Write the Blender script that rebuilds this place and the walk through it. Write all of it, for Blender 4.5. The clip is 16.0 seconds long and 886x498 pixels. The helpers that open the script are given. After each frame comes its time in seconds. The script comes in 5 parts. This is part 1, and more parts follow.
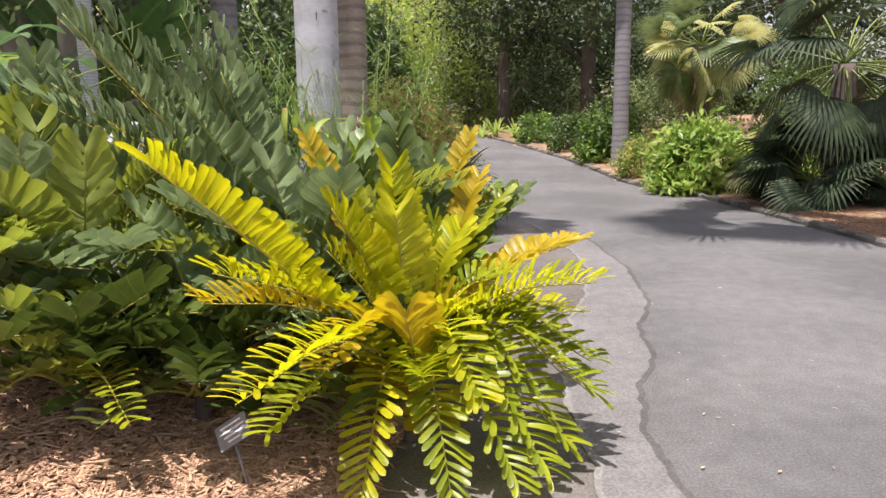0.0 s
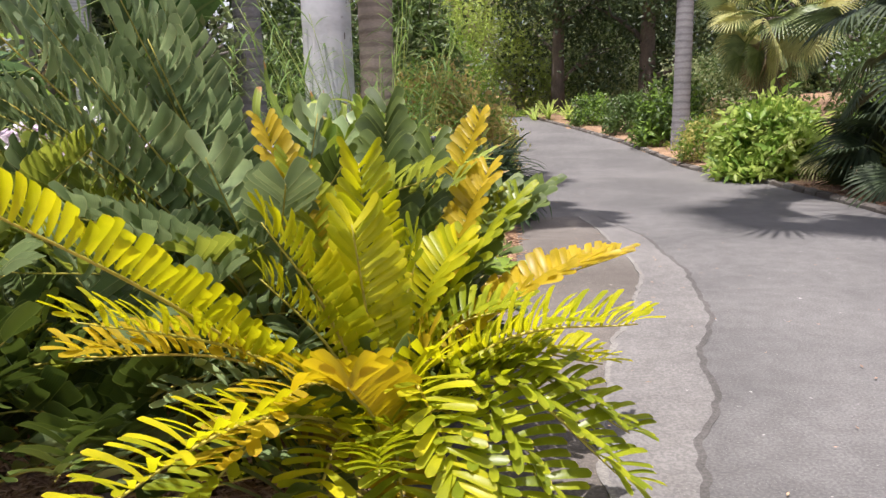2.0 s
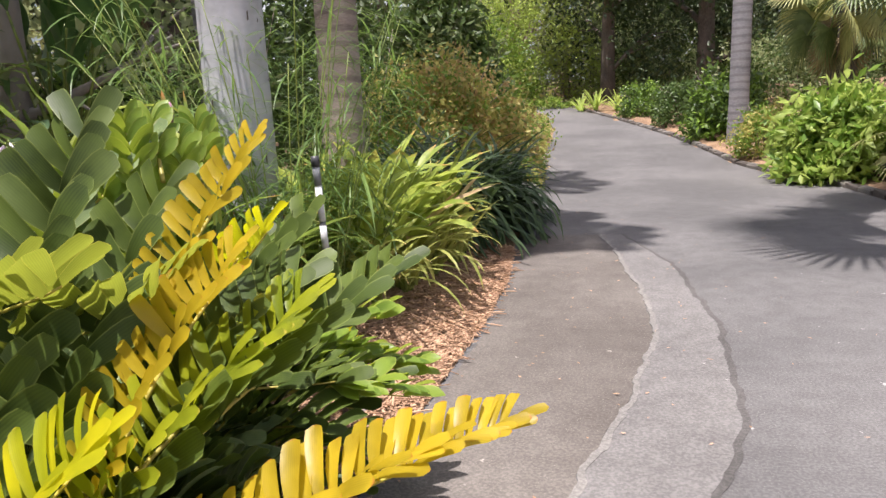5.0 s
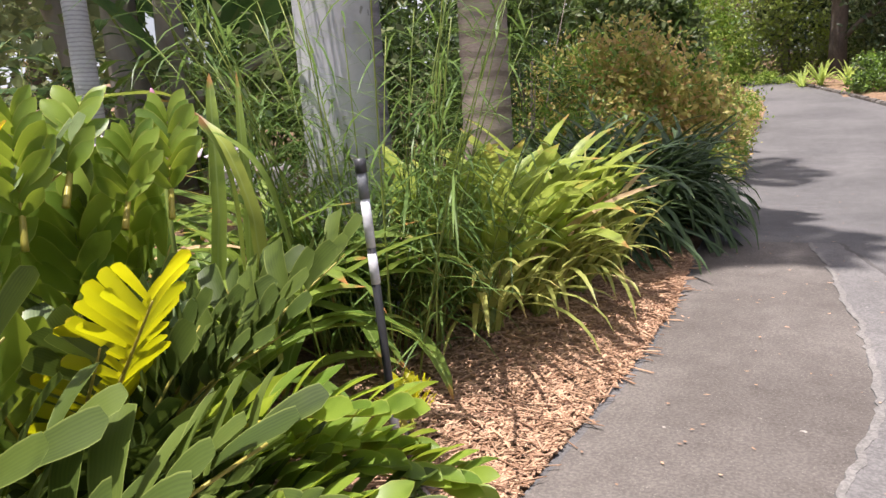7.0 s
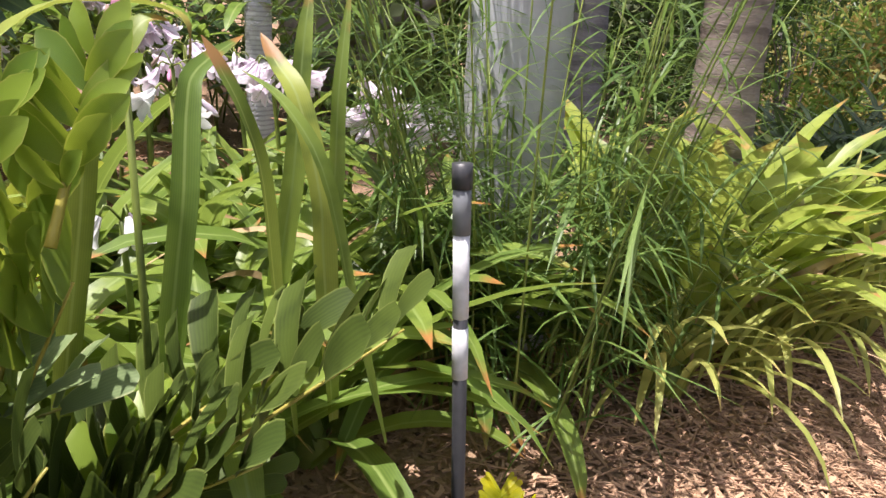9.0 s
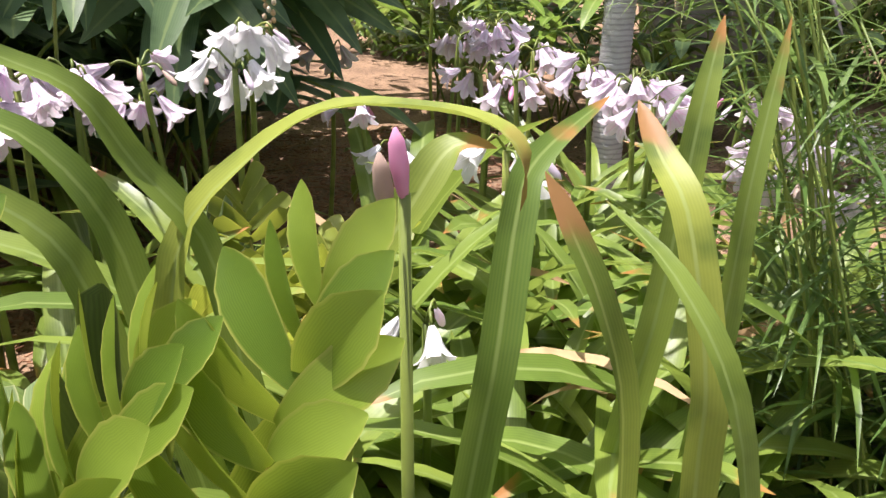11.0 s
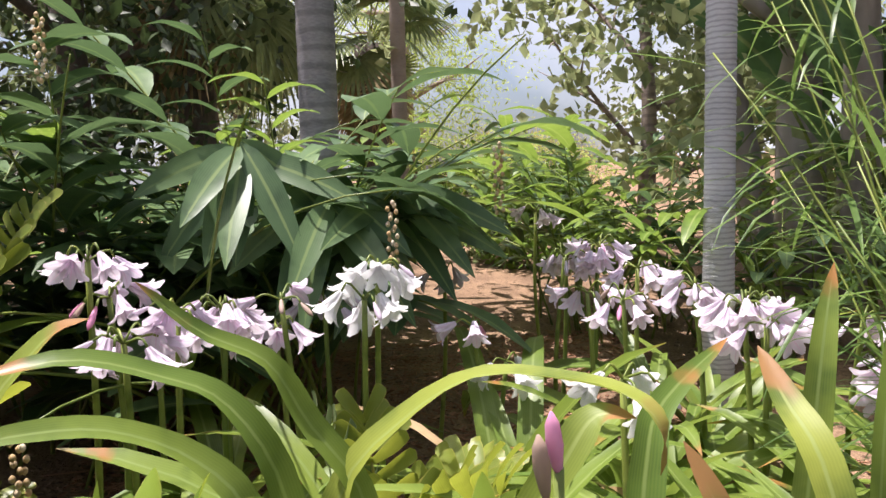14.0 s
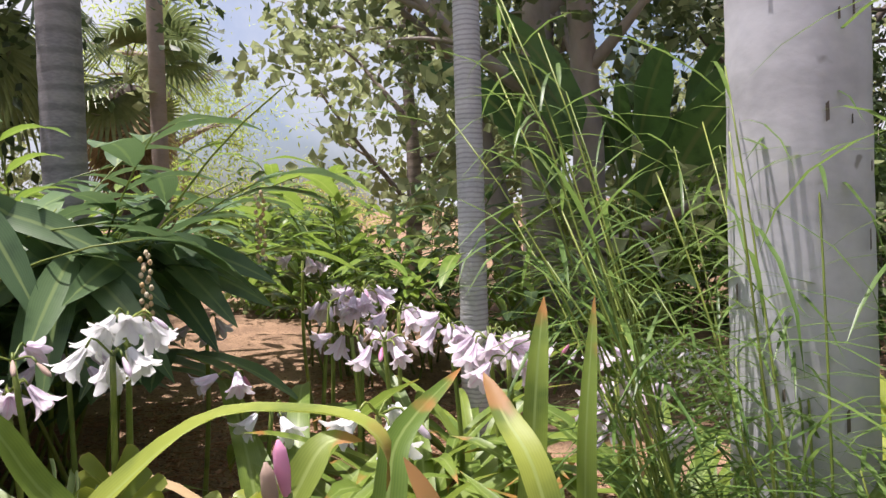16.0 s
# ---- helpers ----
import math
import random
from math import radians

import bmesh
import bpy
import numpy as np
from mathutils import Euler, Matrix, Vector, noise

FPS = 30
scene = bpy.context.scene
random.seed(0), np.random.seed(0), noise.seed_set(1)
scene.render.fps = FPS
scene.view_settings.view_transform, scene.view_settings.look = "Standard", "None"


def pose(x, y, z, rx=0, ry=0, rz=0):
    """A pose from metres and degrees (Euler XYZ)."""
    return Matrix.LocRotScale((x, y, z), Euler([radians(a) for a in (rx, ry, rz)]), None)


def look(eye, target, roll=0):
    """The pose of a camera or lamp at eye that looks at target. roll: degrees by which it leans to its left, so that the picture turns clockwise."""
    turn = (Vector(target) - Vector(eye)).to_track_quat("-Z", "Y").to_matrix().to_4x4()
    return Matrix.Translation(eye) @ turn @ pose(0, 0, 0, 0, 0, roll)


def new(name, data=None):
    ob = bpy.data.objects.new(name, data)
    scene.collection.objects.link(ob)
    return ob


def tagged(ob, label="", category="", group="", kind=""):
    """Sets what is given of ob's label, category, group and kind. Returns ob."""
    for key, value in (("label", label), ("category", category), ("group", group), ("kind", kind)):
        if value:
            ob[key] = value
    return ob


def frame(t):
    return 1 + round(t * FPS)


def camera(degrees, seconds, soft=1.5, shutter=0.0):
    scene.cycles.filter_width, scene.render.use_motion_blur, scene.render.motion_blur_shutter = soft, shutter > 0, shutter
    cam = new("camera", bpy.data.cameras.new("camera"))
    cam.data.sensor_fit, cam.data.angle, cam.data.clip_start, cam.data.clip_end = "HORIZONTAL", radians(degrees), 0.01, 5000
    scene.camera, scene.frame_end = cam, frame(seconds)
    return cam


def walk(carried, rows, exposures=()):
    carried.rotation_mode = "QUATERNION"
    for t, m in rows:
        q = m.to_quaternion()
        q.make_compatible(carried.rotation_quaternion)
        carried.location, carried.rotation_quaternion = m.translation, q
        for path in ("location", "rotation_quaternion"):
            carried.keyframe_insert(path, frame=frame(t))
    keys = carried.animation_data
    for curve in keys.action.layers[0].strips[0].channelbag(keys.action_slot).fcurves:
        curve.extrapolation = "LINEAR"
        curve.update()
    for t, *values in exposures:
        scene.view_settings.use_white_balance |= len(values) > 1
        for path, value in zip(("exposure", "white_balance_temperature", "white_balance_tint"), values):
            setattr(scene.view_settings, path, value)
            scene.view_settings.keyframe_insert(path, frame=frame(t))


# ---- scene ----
cam = camera(63.19, 16.0)
EXPO, EXPO2 = 0.72, 0.99
# seconds, x, y, z, heading (left of +y), pitch, lean
PATH = [
    (0, 0.000, 0.000, 1.490, -0.00, -10.02, -0.72),
    (0.5, 0.044, 0.197, 1.476, 2.04, -10.82, -0.54),
    (1, 0.110, 0.407, 1.488, 3.39, -11.18, -0.75),
    (1.5, 0.206, 0.636, 1.474, 4.18, -11.34, -1.09),
    (2, 0.247, 0.905, 1.467, 4.56, -11.21, -1.43),
    (2.5, 0.310, 1.166, 1.479, 4.63, -10.99, -1.71),
    (3, 0.405, 1.453, 1.461, 4.14, -10.91, -1.75),
    (3.5, 0.511, 1.762, 1.460, 3.60, -11.06, -1.75),
    (3.7, 0.558, 1.890, 1.465, 3.43, -11.22, -1.51),
    (5.8, 0.955, 2.958, 1.500, 16.72, -11.98, -3.00),
    (6, 0.954, 3.057, 1.494, 18.68, -11.97, -2.94),
    (6.5, 0.981, 3.321, 1.492, 22.48, -12.00, -3.52),
    (7, 1.015, 3.634, 1.469, 25.25, -12.35, -3.84),
    (7.5, 1.010, 3.972, 1.433, 27.31, -13.06, -3.69),
    (8, 1.005, 4.271, 1.405, 30.54, -13.78, -2.21),
    (8.2, 0.955, 4.364, 1.410, 32.58, -13.94, -1.50),
    (10.3, 0.095, 4.960, 1.642, 58.56, -21.88, 3.09),
    (10.5, 0.034, 4.999, 1.637, 61.57, -21.41, 1.64),
    (11, -0.008, 5.001, 1.650, 68.19, -20.47, 0.78),
    (11.5, -0.008, 4.971, 1.665, 74.75, -18.77, -0.04),
    (12, 0.003, 4.932, 1.686, 79.80, -16.82, -1.00),
    (12.5, 0.016, 4.916, 1.700, 82.32, -14.01, -1.46),
    (13, 0.032, 4.921, 1.720, 82.17, -10.79, -1.74),
    (13.5, 0.044, 4.923, 1.738, 79.75, -7.66, -1.48),
    (14, 0.055, 4.922, 1.753, 75.98, -4.82, -1.39),
    (14.5, 0.072, 4.921, 1.764, 71.63, -2.87, -1.05),
    (15, 0.091, 4.912, 1.763, 67.03, -1.76, -1.08),
    (15.5, 0.104, 4.913, 1.758, 62.54, -1.40, -1.60),
    (16, 0.153, 4.942, 1.749, 58.20, -1.47, -1.85),
]


def view(x, y, z, yaw, pitch, roll):
    a, p = radians(yaw), radians(pitch)
    eye = Vector((x, y, z))
    return look(eye, eye + Vector((-math.sin(a) * math.cos(p), math.cos(a) * math.cos(p), math.sin(p))), roll)


walk(cam, [(r[0], view(*r[1:])) for r in PATH], exposures=[(0, EXPO, 6350, 16), (3.7, EXPO, 6350, 16), (6, EXPO + 0.02, 6350, 18), (8.2, EXPO + 0.02, 6350, 18), (10.3, EXPO2, 6350, 19), (12.5, EXPO2 - 0.05, 6350, 19), (16, EXPO2 - 0.3, 6350, 19)])

# ---- light ----
SUN_AZ, SUN_EL = 215.0, 77.0      # degrees from +y towards +x, and above the horizon
world = bpy.data.worlds.new("sky")
scene.world = world
world.use_nodes = True
wn = world.node_tree
sky = wn.nodes.new("ShaderNodeTexSky")
sky.sky_type, sky.sun_disc = "NISHITA", False
sky.sun_elevation, sky.sun_rotation = radians(SUN_EL), radians(SUN_AZ)
sky.dust_density, sky.air_density = 5.0, 1.0
haze = wn.nodes.new("ShaderNodeTexNoise")
haze.inputs["Scale"].default_value, haze.inputs["Detail"].default_value = 3.0, 6.0
veil = wn.nodes.new("ShaderNodeMapRange")
veil.inputs[1].default_value, veil.inputs[2].default_value = 0.44, 0.62
wn.links.new(haze.outputs[0], veil.inputs[0])
cloudy = wn.nodes.new("ShaderNodeMix")
cloudy.data_type = "RGBA"
wn.links.new(veil.outputs[0], cloudy.inputs[0])
wn.links.new(sky.outputs[0], cloudy.inputs[6])
cloudy.inputs[7].default_value = (4.7, 4.85, 5.1, 1)
wn.links.new(cloudy.outputs[2], wn.nodes["Background"].inputs[0])
wn.nodes["Background"].inputs[1].default_value = 0.115
sun = new("sun", bpy.data.lights.new("sun", "SUN"))
sun.data.energy, sun.data.angle, sun.data.color = 5.0, radians(0.6), (1.0, 0.955, 0.88)
sd = Vector((math.sin(radians(SUN_AZ)) * math.cos(radians(SUN_EL)), math.cos(radians(SUN_AZ)) * math.cos(radians(SUN_EL)), math.sin(radians(SUN_EL))))
sun.matrix_world = look(sd * 60, (0, 0, 0))


# ---- materials ----
def nodes(name):
    m = bpy.data.materials.new(name)
    m.use_nodes = True
    t = m.node_tree
    b = t.nodes["Principled BSDF"]
    return m, t, b


def mixc(t, fac, a, b, blend="MIX"):
    m = t.nodes.new("ShaderNodeMix")
    m.data_type, m.blend_type = "RGBA", blend
    for i, v in ((0, fac), (6, a), (7, b)):
        if hasattr(v, "is_output"):
            t.links.new(v, m.inputs[i])
        else:
            m.inputs[i].default_value = (*v, 1) if isinstance(v, tuple) else v
    return m.outputs[2]


def ramp(t, src, lo, hi):
    r = t.nodes.new("ShaderNodeMapRange")
    r.interpolation_type = "SMOOTHSTEP"
    t.links.new(src, r.inputs[0])
    r.inputs[1].default_value, r.inputs[2].default_value = lo, hi
    return r.outputs[0]


def tex(t, scale, detail=4, obj=True, stretch=None, kind="ShaderNodeTexNoise"):
    n = t.nodes.new(kind)
    n.inputs["Scale"].default_value = scale
    if "Detail" in n.inputs:
        n.inputs["Detail"].default_value = detail
    g = t.nodes.new("ShaderNodeNewGeometry") if not obj else t.nodes.new("ShaderNodeTexCoord")
    out = g.outputs["Position"] if not obj else g.outputs["Object"]
    if stretch:
        mp = t.nodes.new("ShaderNodeMapping")
        mp.inputs["Scale"].default_value = stretch
        t.links.new(out, mp.inputs[0])
        out = mp.outputs[0]
    t.links.new(out, n.inputs["Vector"])
    return n


def bump(t, b, src, strength, dist=0.01):
    n = t.nodes.new("ShaderNodeBump")
    n.inputs["Strength"].default_value, n.inputs["Distance"].default_value = strength, dist
    t.links.new(src, n.inputs["Height"])
    t.links.new(n.outputs[0], b.inputs["Normal"])


def leaf_mat(name, dark, light, rib=None, tip=None, rough=0.42, trans=0.35, glow=None, stripes=0.0, edge=None, fine=45.0, dry=1.08):
    """Leaf: colour varies by leaf and in patches; a midrib and dry tips follow the blade; part of the light passes through."""
    m, t, b = nodes(name)
    info = t.nodes.new("ShaderNodeObjectInfo")
    geo = t.nodes.new("ShaderNodeNewGeometry")
    add = t.nodes.new("ShaderNodeMath")
    add.operation = "ADD"
    t.links.new(info.outputs["Random"], add.inputs[0])
    t.links.new(geo.outputs["Random Per Island"], add.inputs[1])
    fr = t.nodes.new("ShaderNodeMath")
    fr.operation = "FRACT"
    t.links.new(add.outputs[0], fr.inputs[0])
    n = tex(t, 9.0, 3, obj=False)
    c = mixc(t, fr.outputs[0], dark, light)
    c = mixc(t, ramp(t, n.outputs[0], 0.45, 0.75), c, tuple(x * 0.7 for x in dark))
    at = t.nodes.new("ShaderNodeAttribute")
    at.attribute_name = "blade"
    sep = t.nodes.new("ShaderNodeSeparateXYZ")
    t.links.new(at.outputs["Vector"], sep.inputs[0])
    if stripes:
        w = t.nodes.new("ShaderNodeMath")
        w.operation = "SINE"
        mul = t.nodes.new("ShaderNodeMath")
        mul.operation = "MULTIPLY"
        mul.inputs[1].default_value = fine
        t.links.new(sep.outputs[0], mul.inputs[0])
        t.links.new(mul.outputs[0], w.inputs[0])
        s = t.nodes.new("ShaderNodeMath")
        s.operation = "MULTIPLY"
        s.inputs[1].default_value = stripes
        t.links.new(ramp(t, w.outputs[0], -1.0, 1.0), s.inputs[0])
        c = mixc(t, s.outputs[0], c, tuple(min(1, x * 1.7) for x in light))
    if rib:
        ab = t.nodes.new("ShaderNodeMath")
        ab.operation = "ABSOLUTE"
        t.links.new(sep.outputs[0], ab.inputs[0])
        c = mixc(t, ramp(t, ab.outputs[0], 0.16, 0.04), c, rib)
    if edge:
        ae = t.nodes.new("ShaderNodeMath")
        ae.operation = "ABSOLUTE"
        t.links.new(sep.outputs[0], ae.inputs[0])
        c = mixc(t, ramp(t, ae.outputs[0], 0.86, 0.99), c, edge)
    if tip:
        n2 = tex(t, 14.0, 2, obj=False)
        sm = t.nodes.new("ShaderNodeMath")
        sm.operation = "MULTIPLY_ADD"
        sm.inputs[1].default_value = 0.35
        t.links.new(n2.outputs[0], sm.inputs[0])
        t.links.new(sep.outputs[1], sm.inputs[2])
        c = mixc(t, ramp(t, sm.outputs[0], dry, dry + 0.1), c, tip)
    t.links.new(c, b.inputs["Base Color"])
    b.inputs["Roughness"].default_value = rough
    b.inputs["Specular IOR Level"].default_value = 0.4
    n3 = tex(t, 60.0, 2, obj=False)
    bump(t, b, n3.outputs[0], 0.12, 0.004)
    tr = t.nodes.new("ShaderNodeBsdfTranslucent")
    t.links.new(mixc(t, 0.65, c, glow or tuple(min(1, x * 1.6) for x in light)), tr.inputs[0])
    mx = t.nodes.new("ShaderNodeMixShader")
    mx.inputs[0].default_value = trans
    t.links.new(b.outputs[0], mx.inputs[1])
    t.links.new(tr.outputs[0], mx.inputs[2])
    t.links.new(mx.outputs[0], t.nodes["Material Output"].inputs[0])
    return m


def rough_mat(name, a, b2, scale, rough=0.9, bumps=0.4, fine=None, stretch=None, island=False, spots=None, dist=0.01, rings=None):
    m, t, b = nodes(name)
    n = tex(t, scale, 6, obj=False, stretch=stretch)
    c = mixc(t, ramp(t, n.outputs[0], 0.3, 0.7), a, b2)
    n2 = tex(t, fine or scale * 14, 4, obj=False, stretch=stretch)
    c = mixc(t, ramp(t, n2.outputs[0], 0.35, 0.75), c, mixc(t, 0.5, c, b2), "MIX")
    c = mixc(t, 0.35, c, mixc(t, ramp(t, n2.outputs[0], 0.3, 0.7), (0.55, 0.55, 0.55), (1.0, 1.0, 1.0)), "MULTIPLY")
    if island:
        g = t.nodes.new("ShaderNodeNewGeometry")
        i = t.nodes.new("ShaderNodeObjectInfo")
        ad = t.nodes.new("ShaderNodeMath")
        ad.operation = "ADD"
        t.links.new(g.outputs["Random Per Island"], ad.inputs[0])
        t.links.new(i.outputs["Random"], ad.inputs[1])
        fr = t.nodes.new("ShaderNodeMath")
        fr.operation = "FRACT"
        t.links.new(ad.outputs[0], fr.inputs[0])
        c = mixc(t, fr.outputs[0], c, mixc(t, 1.0, c, (0.48, 0.43, 0.42), "MULTIPLY"))
    if rings:
        w = t.nodes.new("ShaderNodeTexWave")
        w.bands_direction = "Z"
        w.inputs["Scale"].default_value, w.inputs["Distortion"].default_value, w.inputs["Detail"].default_value = rings[0], 2.5, 3
        gp = t.nodes.new("ShaderNodeNewGeometry")
        t.links.new(gp.outputs["Position"], w.inputs["Vector"])
        c = mixc(t, rings[1], c, mixc(t, ramp(t, w.outputs[1], 0.05, 0.45), (0.25, 0.24, 0.25), (1.0, 1.0, 1.0)), "MULTIPLY")
    if spots:
        n3 = tex(t, spots[0], 2, obj=False)
        c = mixc(t, ramp(t, n3.outputs[0], spots[1], spots[1] + 0.06), c, spots[2])
    t.links.new(c, b.inputs["Base Color"])
    b.inputs["Roughness"].default_value = rough
    b.inputs["Specular IOR Level"].default_value = 0.25
    bump(t, b, n2.outputs[0], bumps, dist)
    return m


def plain(name, col, rough=0.5, metal=0.0):
    m, t, b = nodes(name)
    n = tex(t, 40, 3)
    t.links.new(mixc(t, ramp(t, n.outputs[0], 0.3, 0.8), col, tuple(x * 0.75 for x in col)), b.inputs["Base Color"])
    b.inputs["Roughness"].default_value, b.inputs["Metallic"].default_value = rough, metal
    return m


def asphalt_mat(name, a, b2, pale, litter=0.74):
    """Weathered asphalt: wide stains, mottling, grains of stone, and a scatter of pale bits."""
    m, t, b = nodes(name)
    big, mid, fine, grain = tex(t, 0.55, 5, False), tex(t, 7.0, 5, False), tex(t, 70.0, 3, False), tex(t, 210.0, 2, False)
    c = mixc(t, ramp(t, big.outputs[0], 0.35, 0.65), a, b2)
    c = mixc(t, 0.45, c, mixc(t, ramp(t, mid.outputs[0], 0.3, 0.7), (0.72, 0.71, 0.7), (1.1, 1.1, 1.1)), "MULTIPLY")
    c = mixc(t, 0.6, c, mixc(t, ramp(t, fine.outputs[0], 0.36, 0.66), (0.62, 0.62, 0.62), (1.18, 1.17, 1.16)), "MULTIPLY")
    c = mixc(t, ramp(t, grain.outputs[0], 0.66, 0.72), c, pale)
    spot = tex(t, 16.0, 2, False)
    c = mixc(t, ramp(t, spot.outputs[0], litter, litter + 0.03), c, tuple(min(1, x * 1.25) for x in pale))
    t.links.new(c, b.inputs["Base Color"])
    b.inputs["Roughness"].default_value = 0.85
    b.inputs["Specular IOR Level"].default_value = 0.3
    bump(t, b, fine.outputs[0], 0.6, 0.008)
    return m


M_ASPHALT = asphalt_mat("asphalt", (0.108, 0.104, 0.104), (0.152, 0.146, 0.145), (0.29, 0.28, 0.27))
M_PATCHL = asphalt_mat("asphalt_light", (0.156, 0.148, 0.145), (0.187, 0.178, 0.173), (0.289, 0.281, 0.265))
M_PATCHD = asphalt_mat("asphalt_brown", (0.11, 0.096, 0.086), (0.17, 0.152, 0.138), (0.28, 0.255, 0.23))
M_CRACK = asphalt_mat("crack_filler", (0.078, 0.0733, 0.0702), (0.117, 0.109, 0.105), (0.156, 0.148, 0.14))
M_EDGE = asphalt_mat("worn_edge", (0.195, 0.185, 0.175), (0.234, 0.222, 0.207), (0.328, 0.312, 0.289))
M_SOIL = rough_mat("mulch_soil", (0.2, 0.125, 0.08), (0.36, 0.235, 0.145), 2.2, 0.95, 0.9, 45, dist=0.03, spots=(26, 0.62, (0.1, 0.06, 0.04)))
M_CHIP = rough_mat("wood_chip", (0.68, 0.45, 0.3), (0.5, 0.32, 0.2), 8, 0.9, 0.4, 80, island=True)
M_REDCHIP = rough_mat("red_bark", (0.52, 0.29, 0.18), (0.38, 0.2, 0.12), 8, 0.9, 0.4, 80, island=True)
M_KERB = rough_mat("kerb_stone", (0.15, 0.14, 0.13), (0.24, 0.22, 0.195), 3, 0.9, 0.6, 50, island=True)
M_GUM = rough_mat("pale_bark", (0.58, 0.58, 0.63), (0.47, 0.46, 0.49), 1.6, 0.8, 0.15, 16, stretch=(1, 1, 1.4), spots=(9, 0.72, (0.24, 0.23, 0.22)), rings=(0.9, 0.14))
M_SLIM = rough_mat("ringed_bark", (0.6, 0.6, 0.64), (0.5, 0.5, 0.53), 2, 0.8, 0.5, 30, stretch=(1, 1, 5), rings=(10.5, 0.4))
M_BROWN = rough_mat("brown_bark", (0.25, 0.2, 0.17), (0.36, 0.3, 0.27), 2, 0.9, 0.6, 25, stretch=(1, 1, 4), rings=(2.2, 0.4))
M_DARKB = rough_mat("dark_bark", (0.09, 0.075, 0.065), (0.16, 0.13, 0.11), 3, 0.95, 0.8, 25, stretch=(1, 1, 0.4))
M_GREYB = rough_mat("grey_bark", (0.24, 0.23, 0.25), (0.33, 0.31, 0.32), 2, 0.9, 0.5, 22, stretch=(1, 1, 3), rings=(2.0, 0.35))
M_TANB = rough_mat("tan_bark", (0.42, 0.34, 0.29), (0.33, 0.26, 0.22), 2, 0.9, 0.5, 22, stretch=(1, 1, 2))
M_ROCK = rough_mat("pale_rock", (0.72, 0.69, 0.58), (0.55, 0.51, 0.42), 5, 0.9, 0.5, 30)
M_PALE = rough_mat("pale_smooth_bark", (0.46, 0.41, 0.38), (0.3, 0.26, 0.23), 3, 0.8, 0.4, 22, stretch=(1, 1, 0.5))
M_STALK = leaf_mat("stalk", (0.132, 0.184, 0.0378), (0.264, 0.31, 0.0648), trans=0.1)
M_RACHIS = leaf_mat("rachis_yellow", (0.4, 0.36, 0.06), (0.5, 0.4, 0.08), trans=0.1)
M_RACHG = leaf_mat("rachis_green", (0.33, 0.31, 0.0648), (0.475, 0.391, 0.0864), trans=0.1)
M_ZYEL = leaf_mat("zamia_yellow", (0.22, 0.27, 0.01), (0.56, 0.5, 0.012), stripes=0.12, fine=30.0, tip=(0.6, 0.4, 0.05), rough=0.4, trans=0.5, glow=(0.85, 0.84, 0.0))
M_ZOLV = leaf_mat("zamia_olive", (0.12, 0.17, 0.012), (0.34, 0.36, 0.018), stripes=0.12, fine=30.0, tip=(0.5, 0.4, 0.06), rough=0.36, trans=0.42, glow=(0.55, 0.6, 0.0))
M_ZORA = leaf_mat("zamia_bronze", (0.34, 0.26, 0.015), (0.52, 0.38, 0.025), stripes=0.12, fine=30.0, tip=(0.4, 0.16, 0.03), rough=0.4, trans=0.45, glow=(0.85, 0.65, 0.0))
M_ZGRN = leaf_mat("zamia_green", (0.11, 0.165, 0.065), (0.25, 0.32, 0.15), stripes=0.14, fine=30.0, edge=(0.4, 0.42, 0.22), rough=0.38, trans=0.22)
# Darkened copy of zamia_green: deep shade among the fronds is put into its colour.
M_ZDRK = leaf_mat("zamia_shaded_green", (0.032, 0.056, 0.009), (0.088, 0.125, 0.02), stripes=0.14, fine=30.0, edge=(0.17, 0.21, 0.05), rough=0.55, trans=0.2)
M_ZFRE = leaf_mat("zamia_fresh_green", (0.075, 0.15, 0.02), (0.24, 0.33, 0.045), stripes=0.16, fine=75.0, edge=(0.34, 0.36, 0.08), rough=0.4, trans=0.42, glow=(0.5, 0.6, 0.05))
M_ZLIT = leaf_mat("zamia_pale_green", (0.15, 0.205, 0.035), (0.26, 0.3, 0.06), stripes=0.16, fine=30.0, edge=(0.4, 0.37, 0.09), tip=(0.45, 0.38, 0.12), rough=0.38, trans=0.38, glow=(0.55, 0.6, 0.06))
M_STRAP = leaf_mat("strap_leaf", (0.095, 0.165, 0.028), (0.215, 0.285, 0.05), rib=(0.25, 0.33, 0.095), tip=(0.42, 0.19, 0.06), rough=0.4, trans=0.35, stripes=0.12, fine=38.0)
M_SCORCH = leaf_mat("scorched_strap_leaf", (0.12, 0.19, 0.03), (0.27, 0.31, 0.05), rib=(0.3, 0.36, 0.1), tip=(0.36, 0.18, 0.07), rough=0.5, trans=0.3, stripes=0.12, fine=38.0, dry=1.0)
# Brighter copy of strap_leaf: sunlight on these clumps is put into the colour.
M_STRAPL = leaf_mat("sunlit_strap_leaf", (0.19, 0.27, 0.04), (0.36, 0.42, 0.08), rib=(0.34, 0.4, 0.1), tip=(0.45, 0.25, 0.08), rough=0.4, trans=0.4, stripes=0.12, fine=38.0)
M_STRAPY = leaf_mat("yellowing_strap_leaf", (0.26, 0.31, 0.07), (0.46, 0.47, 0.14), tip=(0.5, 0.35, 0.14), rough=0.45, trans=0.4)
M_DSTRAP = leaf_mat("dark_strap_leaf", (0.035, 0.065, 0.024), (0.08, 0.125, 0.042), rib=(0.1, 0.15, 0.05), rough=0.5, trans=0.2)
